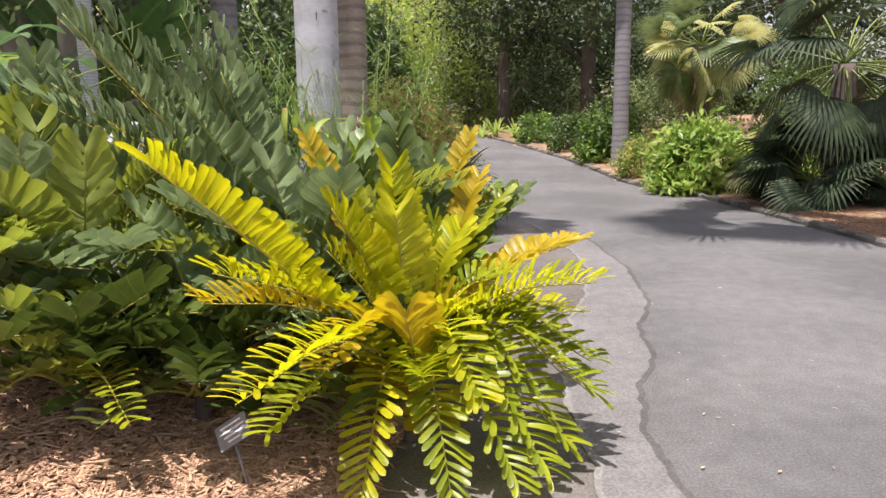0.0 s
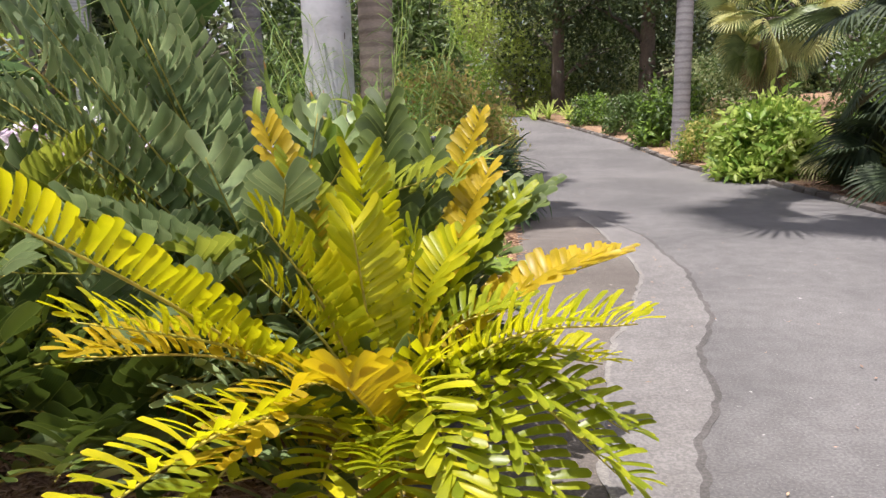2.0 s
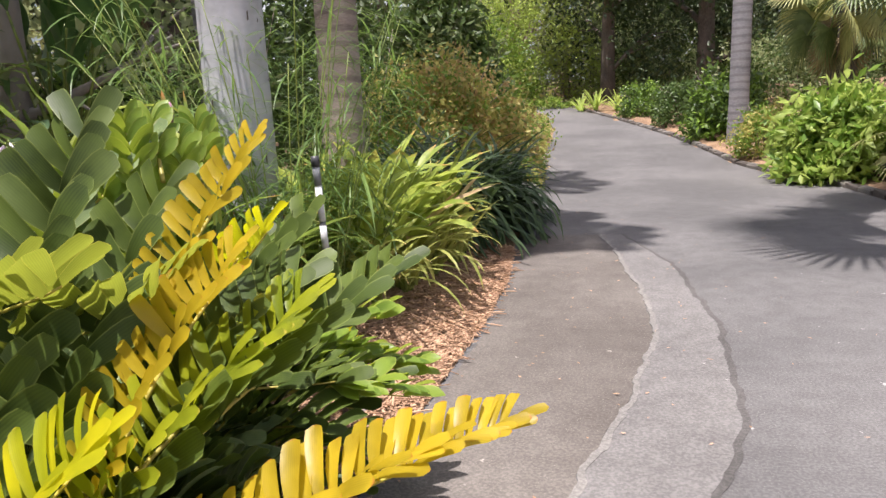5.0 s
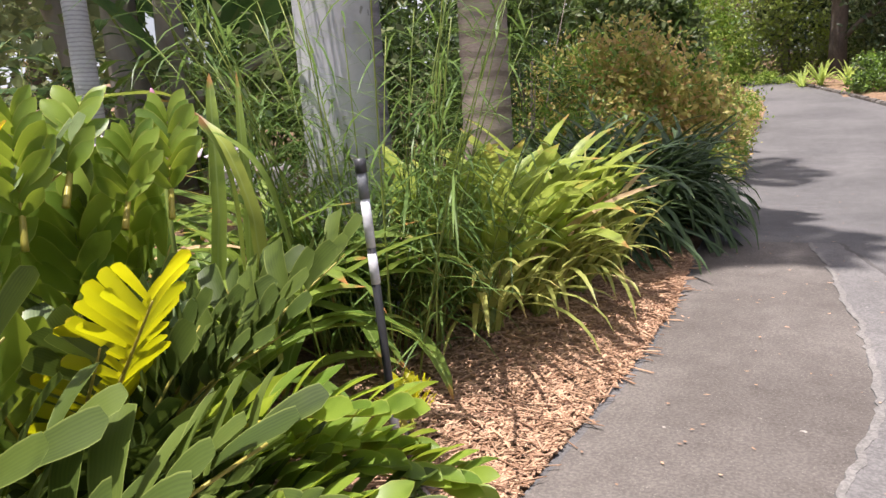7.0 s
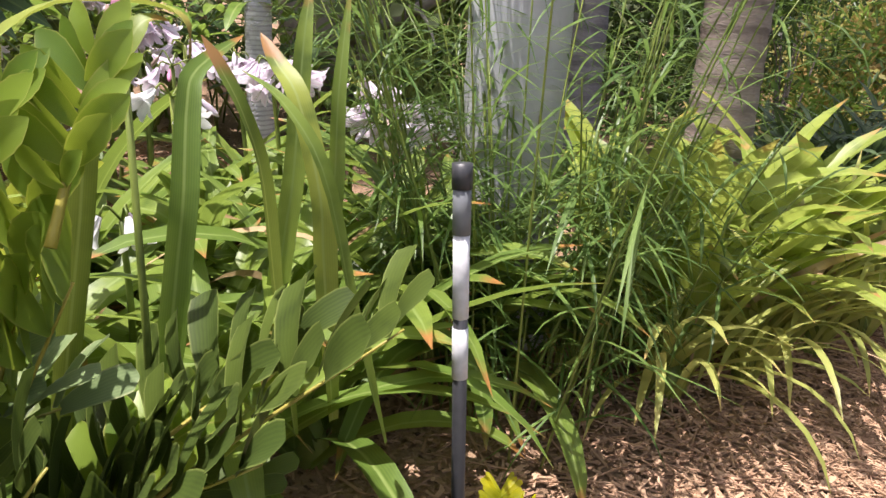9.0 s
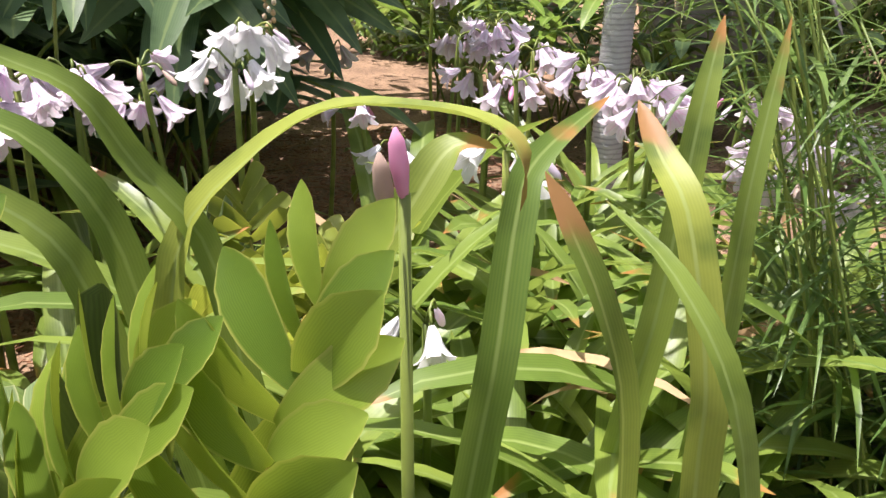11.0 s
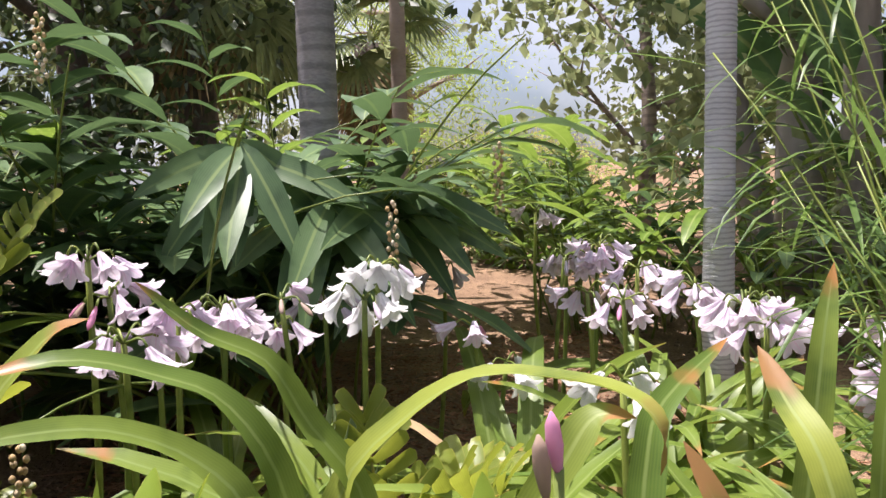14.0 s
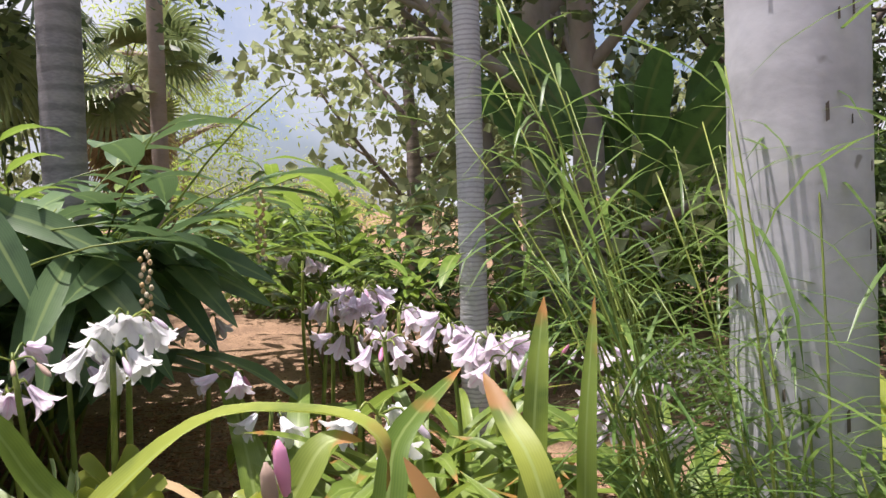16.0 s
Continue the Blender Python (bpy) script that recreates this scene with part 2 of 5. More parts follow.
M_DRY = leaf_mat("dry_leaf", (0.32, 0.2, 0.09), (0.5, 0.36, 0.2), rough=0.8, trans=0.2)
M_GING = leaf_mat("ginger_leaf", (0.055, 0.11, 0.045), (0.125, 0.2, 0.08), rib=(0.2, 0.28, 0.1), rough=0.42, trans=0.22, stripes=0.12)
M_GINGL = leaf_mat("ginger_leaf_bright", (0.132, 0.23, 0.0324), (0.224, 0.322, 0.054), rib=(0.29, 0.368, 0.108), rough=0.32, trans=0.35)
M_REED = leaf_mat("reed_leaf", (0.07, 0.135, 0.03), (0.165, 0.25, 0.06), rough=0.4, trans=0.35)
M_FAN = leaf_mat("fan_palm_leaf", (0.105, 0.15, 0.06), (0.21, 0.26, 0.1), rough=0.4, trans=0.22)
# Near-black copy of fan_palm_leaf: the palms' shaded, silhouetted look is in its colour.
M_FAND = leaf_mat("fan_palm_shaded", (0.024, 0.042, 0.018), (0.058, 0.085, 0.033), rough=0.62, trans=0.12)
M_FANY = leaf_mat("fan_palm_pale", (0.34, 0.36, 0.13), (0.5, 0.48, 0.2), rough=0.45, trans=0.35)
M_SKIRT = leaf_mat("fan_palm_dry", (0.2, 0.15, 0.08), (0.34, 0.26, 0.14), rough=0.85, trans=0.15)
M_BUSH = leaf_mat("bush_leaf", (0.0924, 0.172, 0.027), (0.224, 0.345, 0.054), rough=0.4, trans=0.35)
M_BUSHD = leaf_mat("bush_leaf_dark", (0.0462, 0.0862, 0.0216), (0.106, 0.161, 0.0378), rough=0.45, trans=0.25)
M_BUSHY = leaf_mat("bush_leaf_yellow", (0.24, 0.27, 0.05), (0.5, 0.42, 0.14), rough=0.5, trans=0.4)
M_BUSHR = leaf_mat("bush_leaf_coppery", (0.36, 0.22, 0.08), (0.54, 0.38, 0.16), rough=0.5, trans=0.35)
M_TREEL = leaf_mat("tree_leaf_light", (0.24, 0.34, 0.06), (0.42, 0.5, 0.13), rough=0.5, trans=0.5)
M_TREEG = leaf_mat("tree_leaf_grey", (0.19, 0.23, 0.11), (0.32, 0.36, 0.17), rough=0.55, trans=0.42)
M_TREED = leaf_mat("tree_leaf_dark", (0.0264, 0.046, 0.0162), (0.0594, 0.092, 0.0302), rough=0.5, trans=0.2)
M_TREEM = leaf_mat("tree_leaf_mid", (0.085, 0.12, 0.045), (0.17, 0.21, 0.09), rough=0.45, trans=0.35)
M_BANANA = leaf_mat("paddle_leaf", (0.06, 0.13, 0.04), (0.12, 0.22, 0.06), rib=(0.185, 0.23, 0.0756), rough=0.32, trans=0.3)
M_PETAL = leaf_mat("pale_pink_petal", (0.8, 0.68, 0.8), (0.85, 0.8, 0.88), rib=(0.78, 0.55, 0.72), rough=0.5, trans=0.4, glow=(0.9, 0.8, 0.9))
M_WHITE = leaf_mat("white_petal", (0.82, 0.8, 0.84), (0.86, 0.86, 0.86), rough=0.5, trans=0.4, glow=(0.9, 0.9, 0.9))
M_BUD = leaf_mat("pink_bud", (0.74, 0.28, 0.48), (0.8, 0.42, 0.58), rough=0.5, trans=0.3)
M_WILT = leaf_mat("wilted_flower", (0.4, 0.28, 0.22), (0.5, 0.38, 0.33), rough=0.8, trans=0.2)
M_SEED = leaf_mat("seed_capsule", (0.5, 0.32, 0.14), (0.7, 0.6, 0.45), rough=0.6, trans=0.1)
M_POLE = plain("black_pole", (0.05, 0.05, 0.055), 0.4)
M_TAPE = plain("white_tape", (0.72, 0.72, 0.74), 0.5)
M_CAP = plain("grey_cap", (0.2, 0.21, 0.22), 0.4)
M_SIGN = plain("grey_label_plate", (0.2, 0.19, 0.2), 0.45)
M_INK = plain("label_lines", (0.75, 0.74, 0.72), 0.5)


# ---- mesh helpers ----
class MB:
    """Gathers vertices, faces and the blade coordinate (across, along)."""

    def __init__(self):
        self.v, self.f, self.b = [], [], []

    def add(self, v, f, b=None):
        o = len(self.v)
        self.v += v
        self.f += [tuple(i + o for i in q) for q in f]
        self.b += b or [(0.5, 0.0)] * len(v)

    def mesh(self, name, mat, smooth=True):
        me = bpy.data.meshes.new(name)
        me.from_pydata([tuple(p) for p in self.v], [], self.f)
        at = me.attributes.new("blade", "FLOAT_VECTOR", "POINT")
        at.data.foreach_set("vector", [c for x, y in self.b for c in (x, y, 0.0)])
        if smooth:
            me.polygons.foreach_set("use_smooth", [True] * len(me.polygons))
        me.materials.append(mat)
        return me


def thing(name, label, category, group="", kind="", at=(0, 0, 0)):
    ob = new(name)
    ob.location = at
    return tagged(ob, label, category, group, kind)


def part(name, mb, mat, parent, label="", smooth=True, kind=""):
    ob = new(name, mb if isinstance(mb, bpy.types.Mesh) else mb.mesh(name, mat, smooth))
    ob.parent = parent
    if label:
        ob["label"] = label
    if kind:
        ob["kind"] = kind
    return ob


def solo(name, mb, mat, label, category, group="", kind="", smooth=True):
    return tagged(new(name, mb.mesh(name, mat, smooth)), label, category, group, kind)


R = random.Random(7)


def u(a, b):
    return R.uniform(a, b)


def curve_pts(ctrl, n):
    """Catmull-Rom through the control points."""
    c = [Vector(p) for p in ctrl]
    c = [c[0] * 2 - c[1]] + c + [c[-1] * 2 - c[-2]]
    out = []
    m = len(c) - 3
    for i in range(n):
        s = i / (n - 1) * m
        k = min(int(s), m - 1)
        s -= k
        a, b, d, e = c[k:k + 4]
        out.append(0.5 * (2 * b + (d - a) * s + (2 * a - 5 * b + 4 * d - e) * s * s + (3 * b - a - 3 * d + e) * s ** 3))
    return out


def tube(mb, pts, radii, n=7, close=True):
    pts = [Vector(p) for p in pts]
    vs, fs, bs = [], [], []
    for i, p in enumerate(pts):
        t = (pts[min(i + 1, len(pts) - 1)] - pts[max(i - 1, 0)]).normalized()
        a = t.cross(Vector((0.31, 0.2, 0.93)) if abs(t.z) < 0.9 else Vector((1, 0, 0))).normalized()
        b = t.cross(a)
        for k in range(n):
            g = 2 * math.pi * k / n
            vs.append(p + (a * math.cos(g) + b * math.sin(g)) * radii[i])
            bs.append((0.5, i / max(1, len(pts) - 1) * 0.5))
    for i in range(len(pts) - 1):
        for k in range(n):
            fs.append((i * n + k, i * n + (k + 1) % n, (i + 1) * n + (k + 1) % n, (i + 1) * n + k))
    if close:
        fs.append(tuple(range((len(pts) - 1) * n, len(pts) * n)))
        fs.append(tuple(range(n - 1, -1, -1)))
    mb.add(vs, fs, bs)


def strap_w(s):
    return min(1.0, (0.45 + s * 3)) * (1 - s ** 5) ** 0.7 if s < 1 else 0.02


def lance_w(s):
    return max(0.03, math.sin(math.pi * min(1, s ** 0.85)) ** 0.8)


def obov_w(s):
    return max(0.12, (0.42 + 0.58 * math.sin(math.pi * 0.5 * min(1.0, s / 0.62))) * (1 - max(0.0, (s - 0.62) / 0.38) ** 2.6) ** 0.5) if s < 0.999 else 0.16


def point_w(s):
    """Broad above the middle, drawn out to a point, with shallow teeth towards the tip."""
    w = 0.3 + 0.7 * math.sin(math.pi * 0.5 * s / 0.6) if s < 0.6 else max(0.06, 1 - ((s - 0.6) / 0.4) ** 2.6)
    return w * (1 + (0.05 if int(s * 14) % 2 else -0.02) * (s > 0.6))


def blade(mb, pts, width, wf=strap_w, fold=0.25, up=Vector((0, 0, 1)), wave=0.0, twist=0.0):
    """A leaf along pts with a raised fold on either side of its midrib."""
    n = len(pts)
    vs, fs, bs = [], [], []
    ph = u(0, 6)
    for i, p in enumerate(pts):
        t = (pts[min(i + 1, n - 1)] - pts[max(i - 1, 0)]).normalized()
        s = t.cross(up)
        s = s.normalized() if s.length > 1e-3 else Vector((1, 0, 0))
        if twist:
            s = Matrix.Rotation(twist * i / n, 3, t) @ s
        nn = s.cross(t)
        f = i / (n - 1)
        w = width * 0.5 * wf(f)
        for k in (-1, 0, 1):
            wv = wave * math.sin(f * 14 + ph + k) * w if k else 0
            vs.append(p + s * (w * k) + nn * (abs(k) * w * fold + wv))
            bs.append((k, f))
    for i in range(n - 1):
        for k in (0, 1):
            a = i * 3 + k
            fs.append((a, a + 1, a + 4, a + 3))
    mb.add(vs, fs, bs)


def arc(base, az, el, length, droop, n=9):
    """A line that leaves base at a heading and slope and bends down."""
    p, out = Vector(base), [Vector(base)]
    e = el
    for i in range(n - 1):
        e -= droop / (n - 1) * (0.5 + i / (n - 1))
        st = length / (n - 1)
        p = p + Vector((math.cos(az) * math.cos(e), math.sin(az) * math.cos(e), math.sin(e))) * st
        out.append(p.copy())
    return out


def cloud(name, centres, size, mat, parent, squash=0.45, kind="stuff", label="", hang=0.0):
    """Many small folded leaves round the given places, in one mesh."""
    c = np.asarray(centres, float)
    n = len(c)
    rng = np.random.default_rng(n)
    d = rng.normal(size=(n, 3))
    d[:, 2] -= hang
    d /= np.linalg.norm(d, axis=1)[:, None]
    s = np.cross(d, rng.normal(size=(n, 3)))
    s /= np.linalg.norm(s, axis=1)[:, None]
    nn = np.cross(d, s)
    L = size * rng.uniform(0.6, 1.3, (n, 1))
    W = L * squash
    v = np.stack([c, c + d * L * 0.45 + s * W * 0.5 + nn * W * 0.15, c + d * L, c + d * L * 0.45 - s * W * 0.5 + nn * W * 0.15], 1).reshape(-1, 3)
    me = bpy.data.meshes.new(name)
    me.vertices.add(4 * n)
    me.vertices.foreach_set("co", v.ravel())
    me.loops.add(6 * n)
    i = np.arange(n)[:, None] * 4
    me.loops.foreach_set("vertex_index", (i + np.array([[0, 1, 2, 0, 2, 3]])).ravel())
    me.polygons.add(2 * n)
    me.polygons.foreach_set("loop_start", np.arange(2 * n) * 3)
    me.update(calc_edges=True)
    me.validate()
    me.materials.append(mat)
    ob = new(name, me)
    if parent:
        ob.parent = parent
    ob["kind"] = kind
    if label:
        ob["label"] = label
    return ob


# ---- the lie of the land ----
LEFT = [(-30, -3.0), (-3, -0.9), (1.0, -0.62), (2.74, -0.3), (4.2, -0.02), (5.57, 0.16), (6.4, 0.26), (7.2, 0.37), (8.4, 0.45), (9.8, 0.42), (13, 0.43), (17, 0.47), (20, 0.62), (24, 0.75), (29.5, 0.4), (60, -6)]
RIGHT = [(-30, 4.6), (0, 5.0), (8.1, 5.07), (10.8, 5.02), (13.7, 4.9), (17.2, 4.1), (21.5, 3.65), (24.9, 3.05), (28.5, 2.3), (60, -5)]
BANK_D = [0, 0.05, 0.6, 2.5, 6, 12, 30, 60, 400]
BANK_Z = [0, 0.015, 0.12, 0.38, 0.62, 0.95, 1.95, 2.6, 3.5]


def left_x(y):
    return float(np.interp(y, [a for a, b in LEFT], [b for a, b in LEFT]))


def right_x(y):
    return float(np.interp(y, [a for a, b in RIGHT], [b for a, b in RIGHT]))


def base_z(y):
    return 0.055 * min(max(0.0, y - 15.5), 40.0) * min(1.0, max(0.0, y - 15.5) / 3 + 0.2)


def gz(x, y):
    z = base_z(y)
    l, r = left_x(y), right_x(y)
    if x < l:
        return z + float(np.interp(l - x, BANK_D, BANK_Z))
    if x > r:
        return z + float(np.interp(x - r, [0, 0.15, 0.5, 3, 40], [0, 0.06, 0.09, 0.16, 1.2]))
    return z - 0.05


def build_ground():
    xs = sorted(set([round(-9 + i * 0.25, 3) for i in range(80)] + [-400, -200, -100, -60, -45, -35, -28, -22, -18, -15, -13, -11, -10, 12, 13, 15, 18, 22, 30, 45, 70, 120, 250, 400]))
    ys = sorted(set([round(-4 + i * 0.25, 3) for i in range(120)] + [-400, -200, -100, -50, -25, -12, -8, -6, 27, 28, 29, 30, 31, 32, 34, 36, 40, 45, 50, 60, 80, 120, 200, 400]))
    v = []
    for y in ys:
        l, r = left_x(y), right_x(y)
        for x in xs:
            near = -9 < x < 12
            z = gz(x, y) + (noise.noise(Vector((x * 1.7, y * 1.7, 0))) * 0.025 if near and (x < l - 0.2 or x > r + 0.2) else 0)
            if l - 0.13 < x < l:
                x = l - 0.003
                z = base_z(y) - 0.02
            elif r < x < r + 0.13:
                x = r + 0.003
                z = base_z(y) - 0.02
            v.append((x, y, z))
    nx = len(xs)
    f = [(j * nx + i, j * nx + i + 1, (j + 1) * nx + i + 1, (j + 1) * nx + i) for j in range(len(ys) - 1) for i in range(nx - 1)]
    mb = MB()
    mb.add(v, f)
    solo("ground", mb, M_SOIL, "brown mulched garden soil rising gently from the path", "ground", kind="structure")


def ribbon(name, a, b, z, mat, label, thick=0.004, parent=None, category="path"):
    """A thin slab between two lines of (x, y)."""
    mb = MB()
    n = len(a)
    v = [(x, y, base_z(y) + z) for x, y in a] + [(x, y, base_z(y) + z) for x, y in b]
    v += [(x, y, base_z(y) + z - thick) for x, y in a] + [(x, y, base_z(y) + z - thick) for x, y in b]
    f = []
    for i in range(n - 1):
        f += [(i, n + i, n + i + 1, i + 1), (i, i + 1, 2 * n + i + 1, 2 * n + i), (n + i, 3 * n + i, 3 * n + i + 1, n + i + 1)]
    f += [(0, 2 * n, 3 * n, n), (n - 1, 2 * n - 1, 4 * n - 1, 3 * n - 1)]
    mb.add(v, f)
    if parent:
        return part(name, mb, mat, parent, label, smooth=False)
    return solo(name, mb, mat, label, category, kind="structure", smooth=False)


def wob(y, k, s):
    return noise.noise(Vector((y * s, k * 7.3, 1.5))) * 0.5 + noise.noise(Vector((y * s * 3.7, k * 3.1, 4.5))) * 0.25


CRACK = [(-2, 0.9), (0, 0.93), (2.66, 0.95), (3.31, 0.94), (3.92, 1.1), (4.43, 1.33), (5.14, 1.43), (5.79, 1.7), (7.33, 1.85), (8.96, 1.82), (10.4, 1.5)]
PALE = [(-2, 0.5), (0, 0.6), (3.5, 0.66), (4.66, 0.82), (5.35, 0.99), (6.18, 1.27), (7.0, 1.45), (7.87, 1.5), (9.8, 1.37), (10.4, 1.3)]


def build_path():
    ys = [-30, -15, -8] + [-4 + i * 0.25 for i in range(150)] + [34, 36, 40, 46, 52, 60]
    a = [(left_x(y) - 0.0 + (0.06 * wob(y, 1, 1.3)), y) for y in ys]
    b = [(right_x(y) + 0.02, y) for y in ys]
    road = ribbon("path", a, b, 0.0, M_ASPHALT, "grey asphalt garden path, patched and cracked", 0.12)
    cy = [-2 + i * 0.04 for i in range(310)]
    cr = [float(np.interp(y, [p[0] for p in CRACK], [p[1] for p in CRACK])) + 0.06 * wob(y, 2, 2.2) + 0.03 * wob(y, 12, 9) for y in cy]
    pl = [float(np.interp(y, [p[0] for p in PALE], [p[1] for p in PALE])) + 0.07 * wob(y, 3, 2.0) + 0.05 * wob(y, 13, 8) for y in cy]
    ribbon("worn_strip", [(min(p, c - 0.01), y) for p, c, y in zip(pl, cr, cy)], [(c, y) for c, y in zip(cr, cy)], 0.005, M_PATCHL, "paler worn asphalt strip", 0.004, road)
    ribbon("crack", [(c - 0.005, y) for c, y in zip(cr, cy)], [(c + 0.035 + 0.03 * abs(wob(y, 5, 4)), y) for c, y in zip(cr, cy)], 0.0035, M_CRACK, "dark ragged crack", 0.002, road)
    ribbon("worn_edge", [(p - 0.012 - 0.05 * abs(wob(y, 8, 6)), y) for p, y in zip(pl, cy)], [(p + 0.012 + 0.03 * abs(wob(y, 9, 7)), y) for p, y in zip(pl, cy)], 0.0075, M_EDGE, "pale ragged patch edge", 0.003, road)
    dk = [y for y in cy if y > 1.5]
    ribbon("brown_patch", [(left_x(y) + 0.03 + 0.05 * wob(y, 6, 2), y) for y in dk], [(float(np.interp(y, cy, pl)) - 0.02, y) for y in dk], 0.0025, M_PATCHD, "brownish older asphalt", 0.002, road)
    return road


def build_kerb():
    kerb = thing("kerb", "low dark kerb of rough stones along the bed", "kerb", kind="structure")
    meshes = []
    for k in range(5):
        mb = MB()
        prof = [(0.0, -0.08), (0.0, 0.05), (0.025, 0.075), (0.1, 0.08), (0.13, 0.05), (0.13, -0.08)]
        v = []
        for e, sc in ((-0.2, 0.9), (-0.17, 1.0), (0.17, 1.0), (0.2, 0.9)):
            v += [(x + u(-0.012, 0.012), e, z * sc + u(-0.01, 0.01)) for x, z in prof]
        n = len(prof)
        f = [(j * n + i, j * n + i + 1, (j + 1) * n + i + 1, (j + 1) * n + i) for j in range(3) for i in range(n - 1)]
        f += [tuple(range(n)), tuple(range(4 * n - 1, 3 * n - 1, -1))]
        mb.add(v, f)
        meshes.append(mb.mesh("kerb_stone", M_KERB, False))
    y = 2.0
    while y < 33:
        x, x2 = right_x(y), right_x(y + 0.4)
        ob = new("kerb_stone", R.choice(meshes))
        ob.parent = kerb
        ob.matrix_basis = Matrix.Translation((x + 0.02, y, base_z(y) + u(-0.01, 0.01))) @ Matrix.Rotation(-math.atan2(x2 - x, 0.4) + u(-0.05, 0.05), 4, "Z")
        y += 0.41


def chips(name, n, area, mat, label):
    """Flat splinters of wood lying at all angles on the soil."""
    mb = MB()
    for i in range(n):
        x, y = area()
        z = gz(x, y) + 0.012
        L, W, a = u(0.006, 0.03) if i % 14 else u(0.05, 0.16), u(0.002, 0.0075) if i % 14 else u(0.002, 0.005), u(0, 6.3)
        d, s = Vector((math.cos(a), math.sin(a), u(-0.35, 0.35) if i % 14 else u(-0.06, 0.06))), Vector((-math.sin(a), math.cos(a), u(-0.4, 0.4)))
        c = Vector((x, y, z))
        t = Vector((0, 0, 0.004))
        v = [c - d * L - s * W * 0.6, c + d * L - s * W, c + d * L * 0.8 + s * W, c - d * L * 0.9 + s * W]
        mb.add(v + [p + t for p in v], [(4, 5, 6, 7), (0, 1, 5, 4), (1, 2, 6, 5), (2, 3, 7, 6), (3, 0, 4, 7)])
    solo(name, mb, mat, label, "wood chips", kind="stuff", smooth=False)


# ---- plants ----
def leaflet_mesh(k, length, width, wf=obov_w):
    mb = MB()
    pts = []
    for f in [i / 14 for i in range(15)] if wf is point_w else (0, 0.22, 0.45, 0.65, 0.82, 0.94, 1.0):
        pts.append(Vector((f * length, 0.0, length * (0.10 * math.sin(f * 2.6 + 0.4 * k) - 0.05 * f))))
    blade(mb, pts, width * (1 + 0.08 * math.sin(k * 2)), wf, 0.22 + 0.06 * (k % 3), Vector((0, 0, 1)))
    return mb


LEAFLETS = {}


def leaflet_width(mat):
    return 0.26 if mat is M_ZORA else 0.205 if mat in (M_ZYEL, M_ZOLV) else 0.38 if mat in (M_ZGRN, M_ZDRK) else 0.4 if mat is M_ZFRE else 0.34


def leaflets(mat):
    """Four leaflets of unit length in a material: gathered geometry and meshes."""
    if mat.name not in LEAFLETS:
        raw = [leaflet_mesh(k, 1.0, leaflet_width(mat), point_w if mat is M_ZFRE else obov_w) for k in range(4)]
        LEAFLETS[mat.name] = (raw, [r.mesh("leaflet", mat) for r in raw])
    return LEAFLETS[mat.name]


def zamia_frond(parent, base, tip, lift, mat, rachis, size=0.15, step=0.032, single=True, bare=0.22, lean=1.0):
    """A feather leaf from base to tip, arched by lift, with paired stiff oval leaflets standing in a V."""
    base, tip = Vector(base), Vector(tip)
    mid = (base + tip) / 2 + Vector((0, 0, lift))
    pts = curve_pts([base, mid, tip], 16)
    length = sum((b - a).length for a, b in zip(pts, pts[1:]))
    mb = MB()
    tube(mb, pts, [0.009 * (1 - 0.75 * i / 15) for i in range(16)], 5)
    fr = part("frond", mb, rachis, parent)
    n = max(8, int(length * (1 - bare) / (step * max(1.0, size / 0.14) * (0.9 if mat in (M_ZYEL, M_ZORA, M_ZOLV) else 1.5))))
    joined = MB()
    for i in range(n):
        f = bare + (1 - bare) * (i + 0.5) / n
        k = min(int(f * 15), 14)
        p = pts[k].lerp(pts[k + 1], f * 15 - k)
        t = (pts[k + 1] - pts[k]).normalized()
        side = t.cross(Vector((0, 0, 1)))
        side = side.normalized() if side.length > 0.05 else Vector((1, 0, 0))
        nrm = side.cross(t)
        g = (f - bare) / (1 - bare)
        sz = size * (0.6 + 0.6 * math.sin(math.pi * (0.12 + 0.76 * g)) ** 0.8) * u(0.9, 1.1)
        for sgn in (-1, 1):
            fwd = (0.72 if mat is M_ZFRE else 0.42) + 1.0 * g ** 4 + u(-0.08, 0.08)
            rise = 0.78 * lean + u(-0.35, 0.35)
            d = (side * sgn + t * fwd + nrm * rise).normalized()
            w = (t - side * sgn * 0.4 + nrm * (0.5 + u(-0.3, 0.3)) * (1.0 if mat in (M_ZYEL, M_ZORA, M_ZOLV) else 1.5))
            y = (w - d * w.dot(d)).normalized() * (1 if sgn < 0 else -1)
            z = d.cross(y)
            if z.dot(nrm) < 0:
                z, y = -z, -y
            m = Matrix(((d.x, y.x, z.x, p.x), (d.y, y.y, z.y, p.y), (d.z, y.z, z.z, p.z), (0, 0, 0, 1))) @ Matrix.Scale(sz, 4)
            q = R.randrange(4)
            if single:
                ob = new("leaflet", leaflets(mat)[1][q])
                ob.parent = fr
                ob.matrix_basis = m
            else:
                r = leaflets(mat)[0][q]
                joined.add([m @ a for a in r.v], r.f, r.b)
    if not single:
        part("foliage", joined, mat, fr, kind="stuff")
    return fr


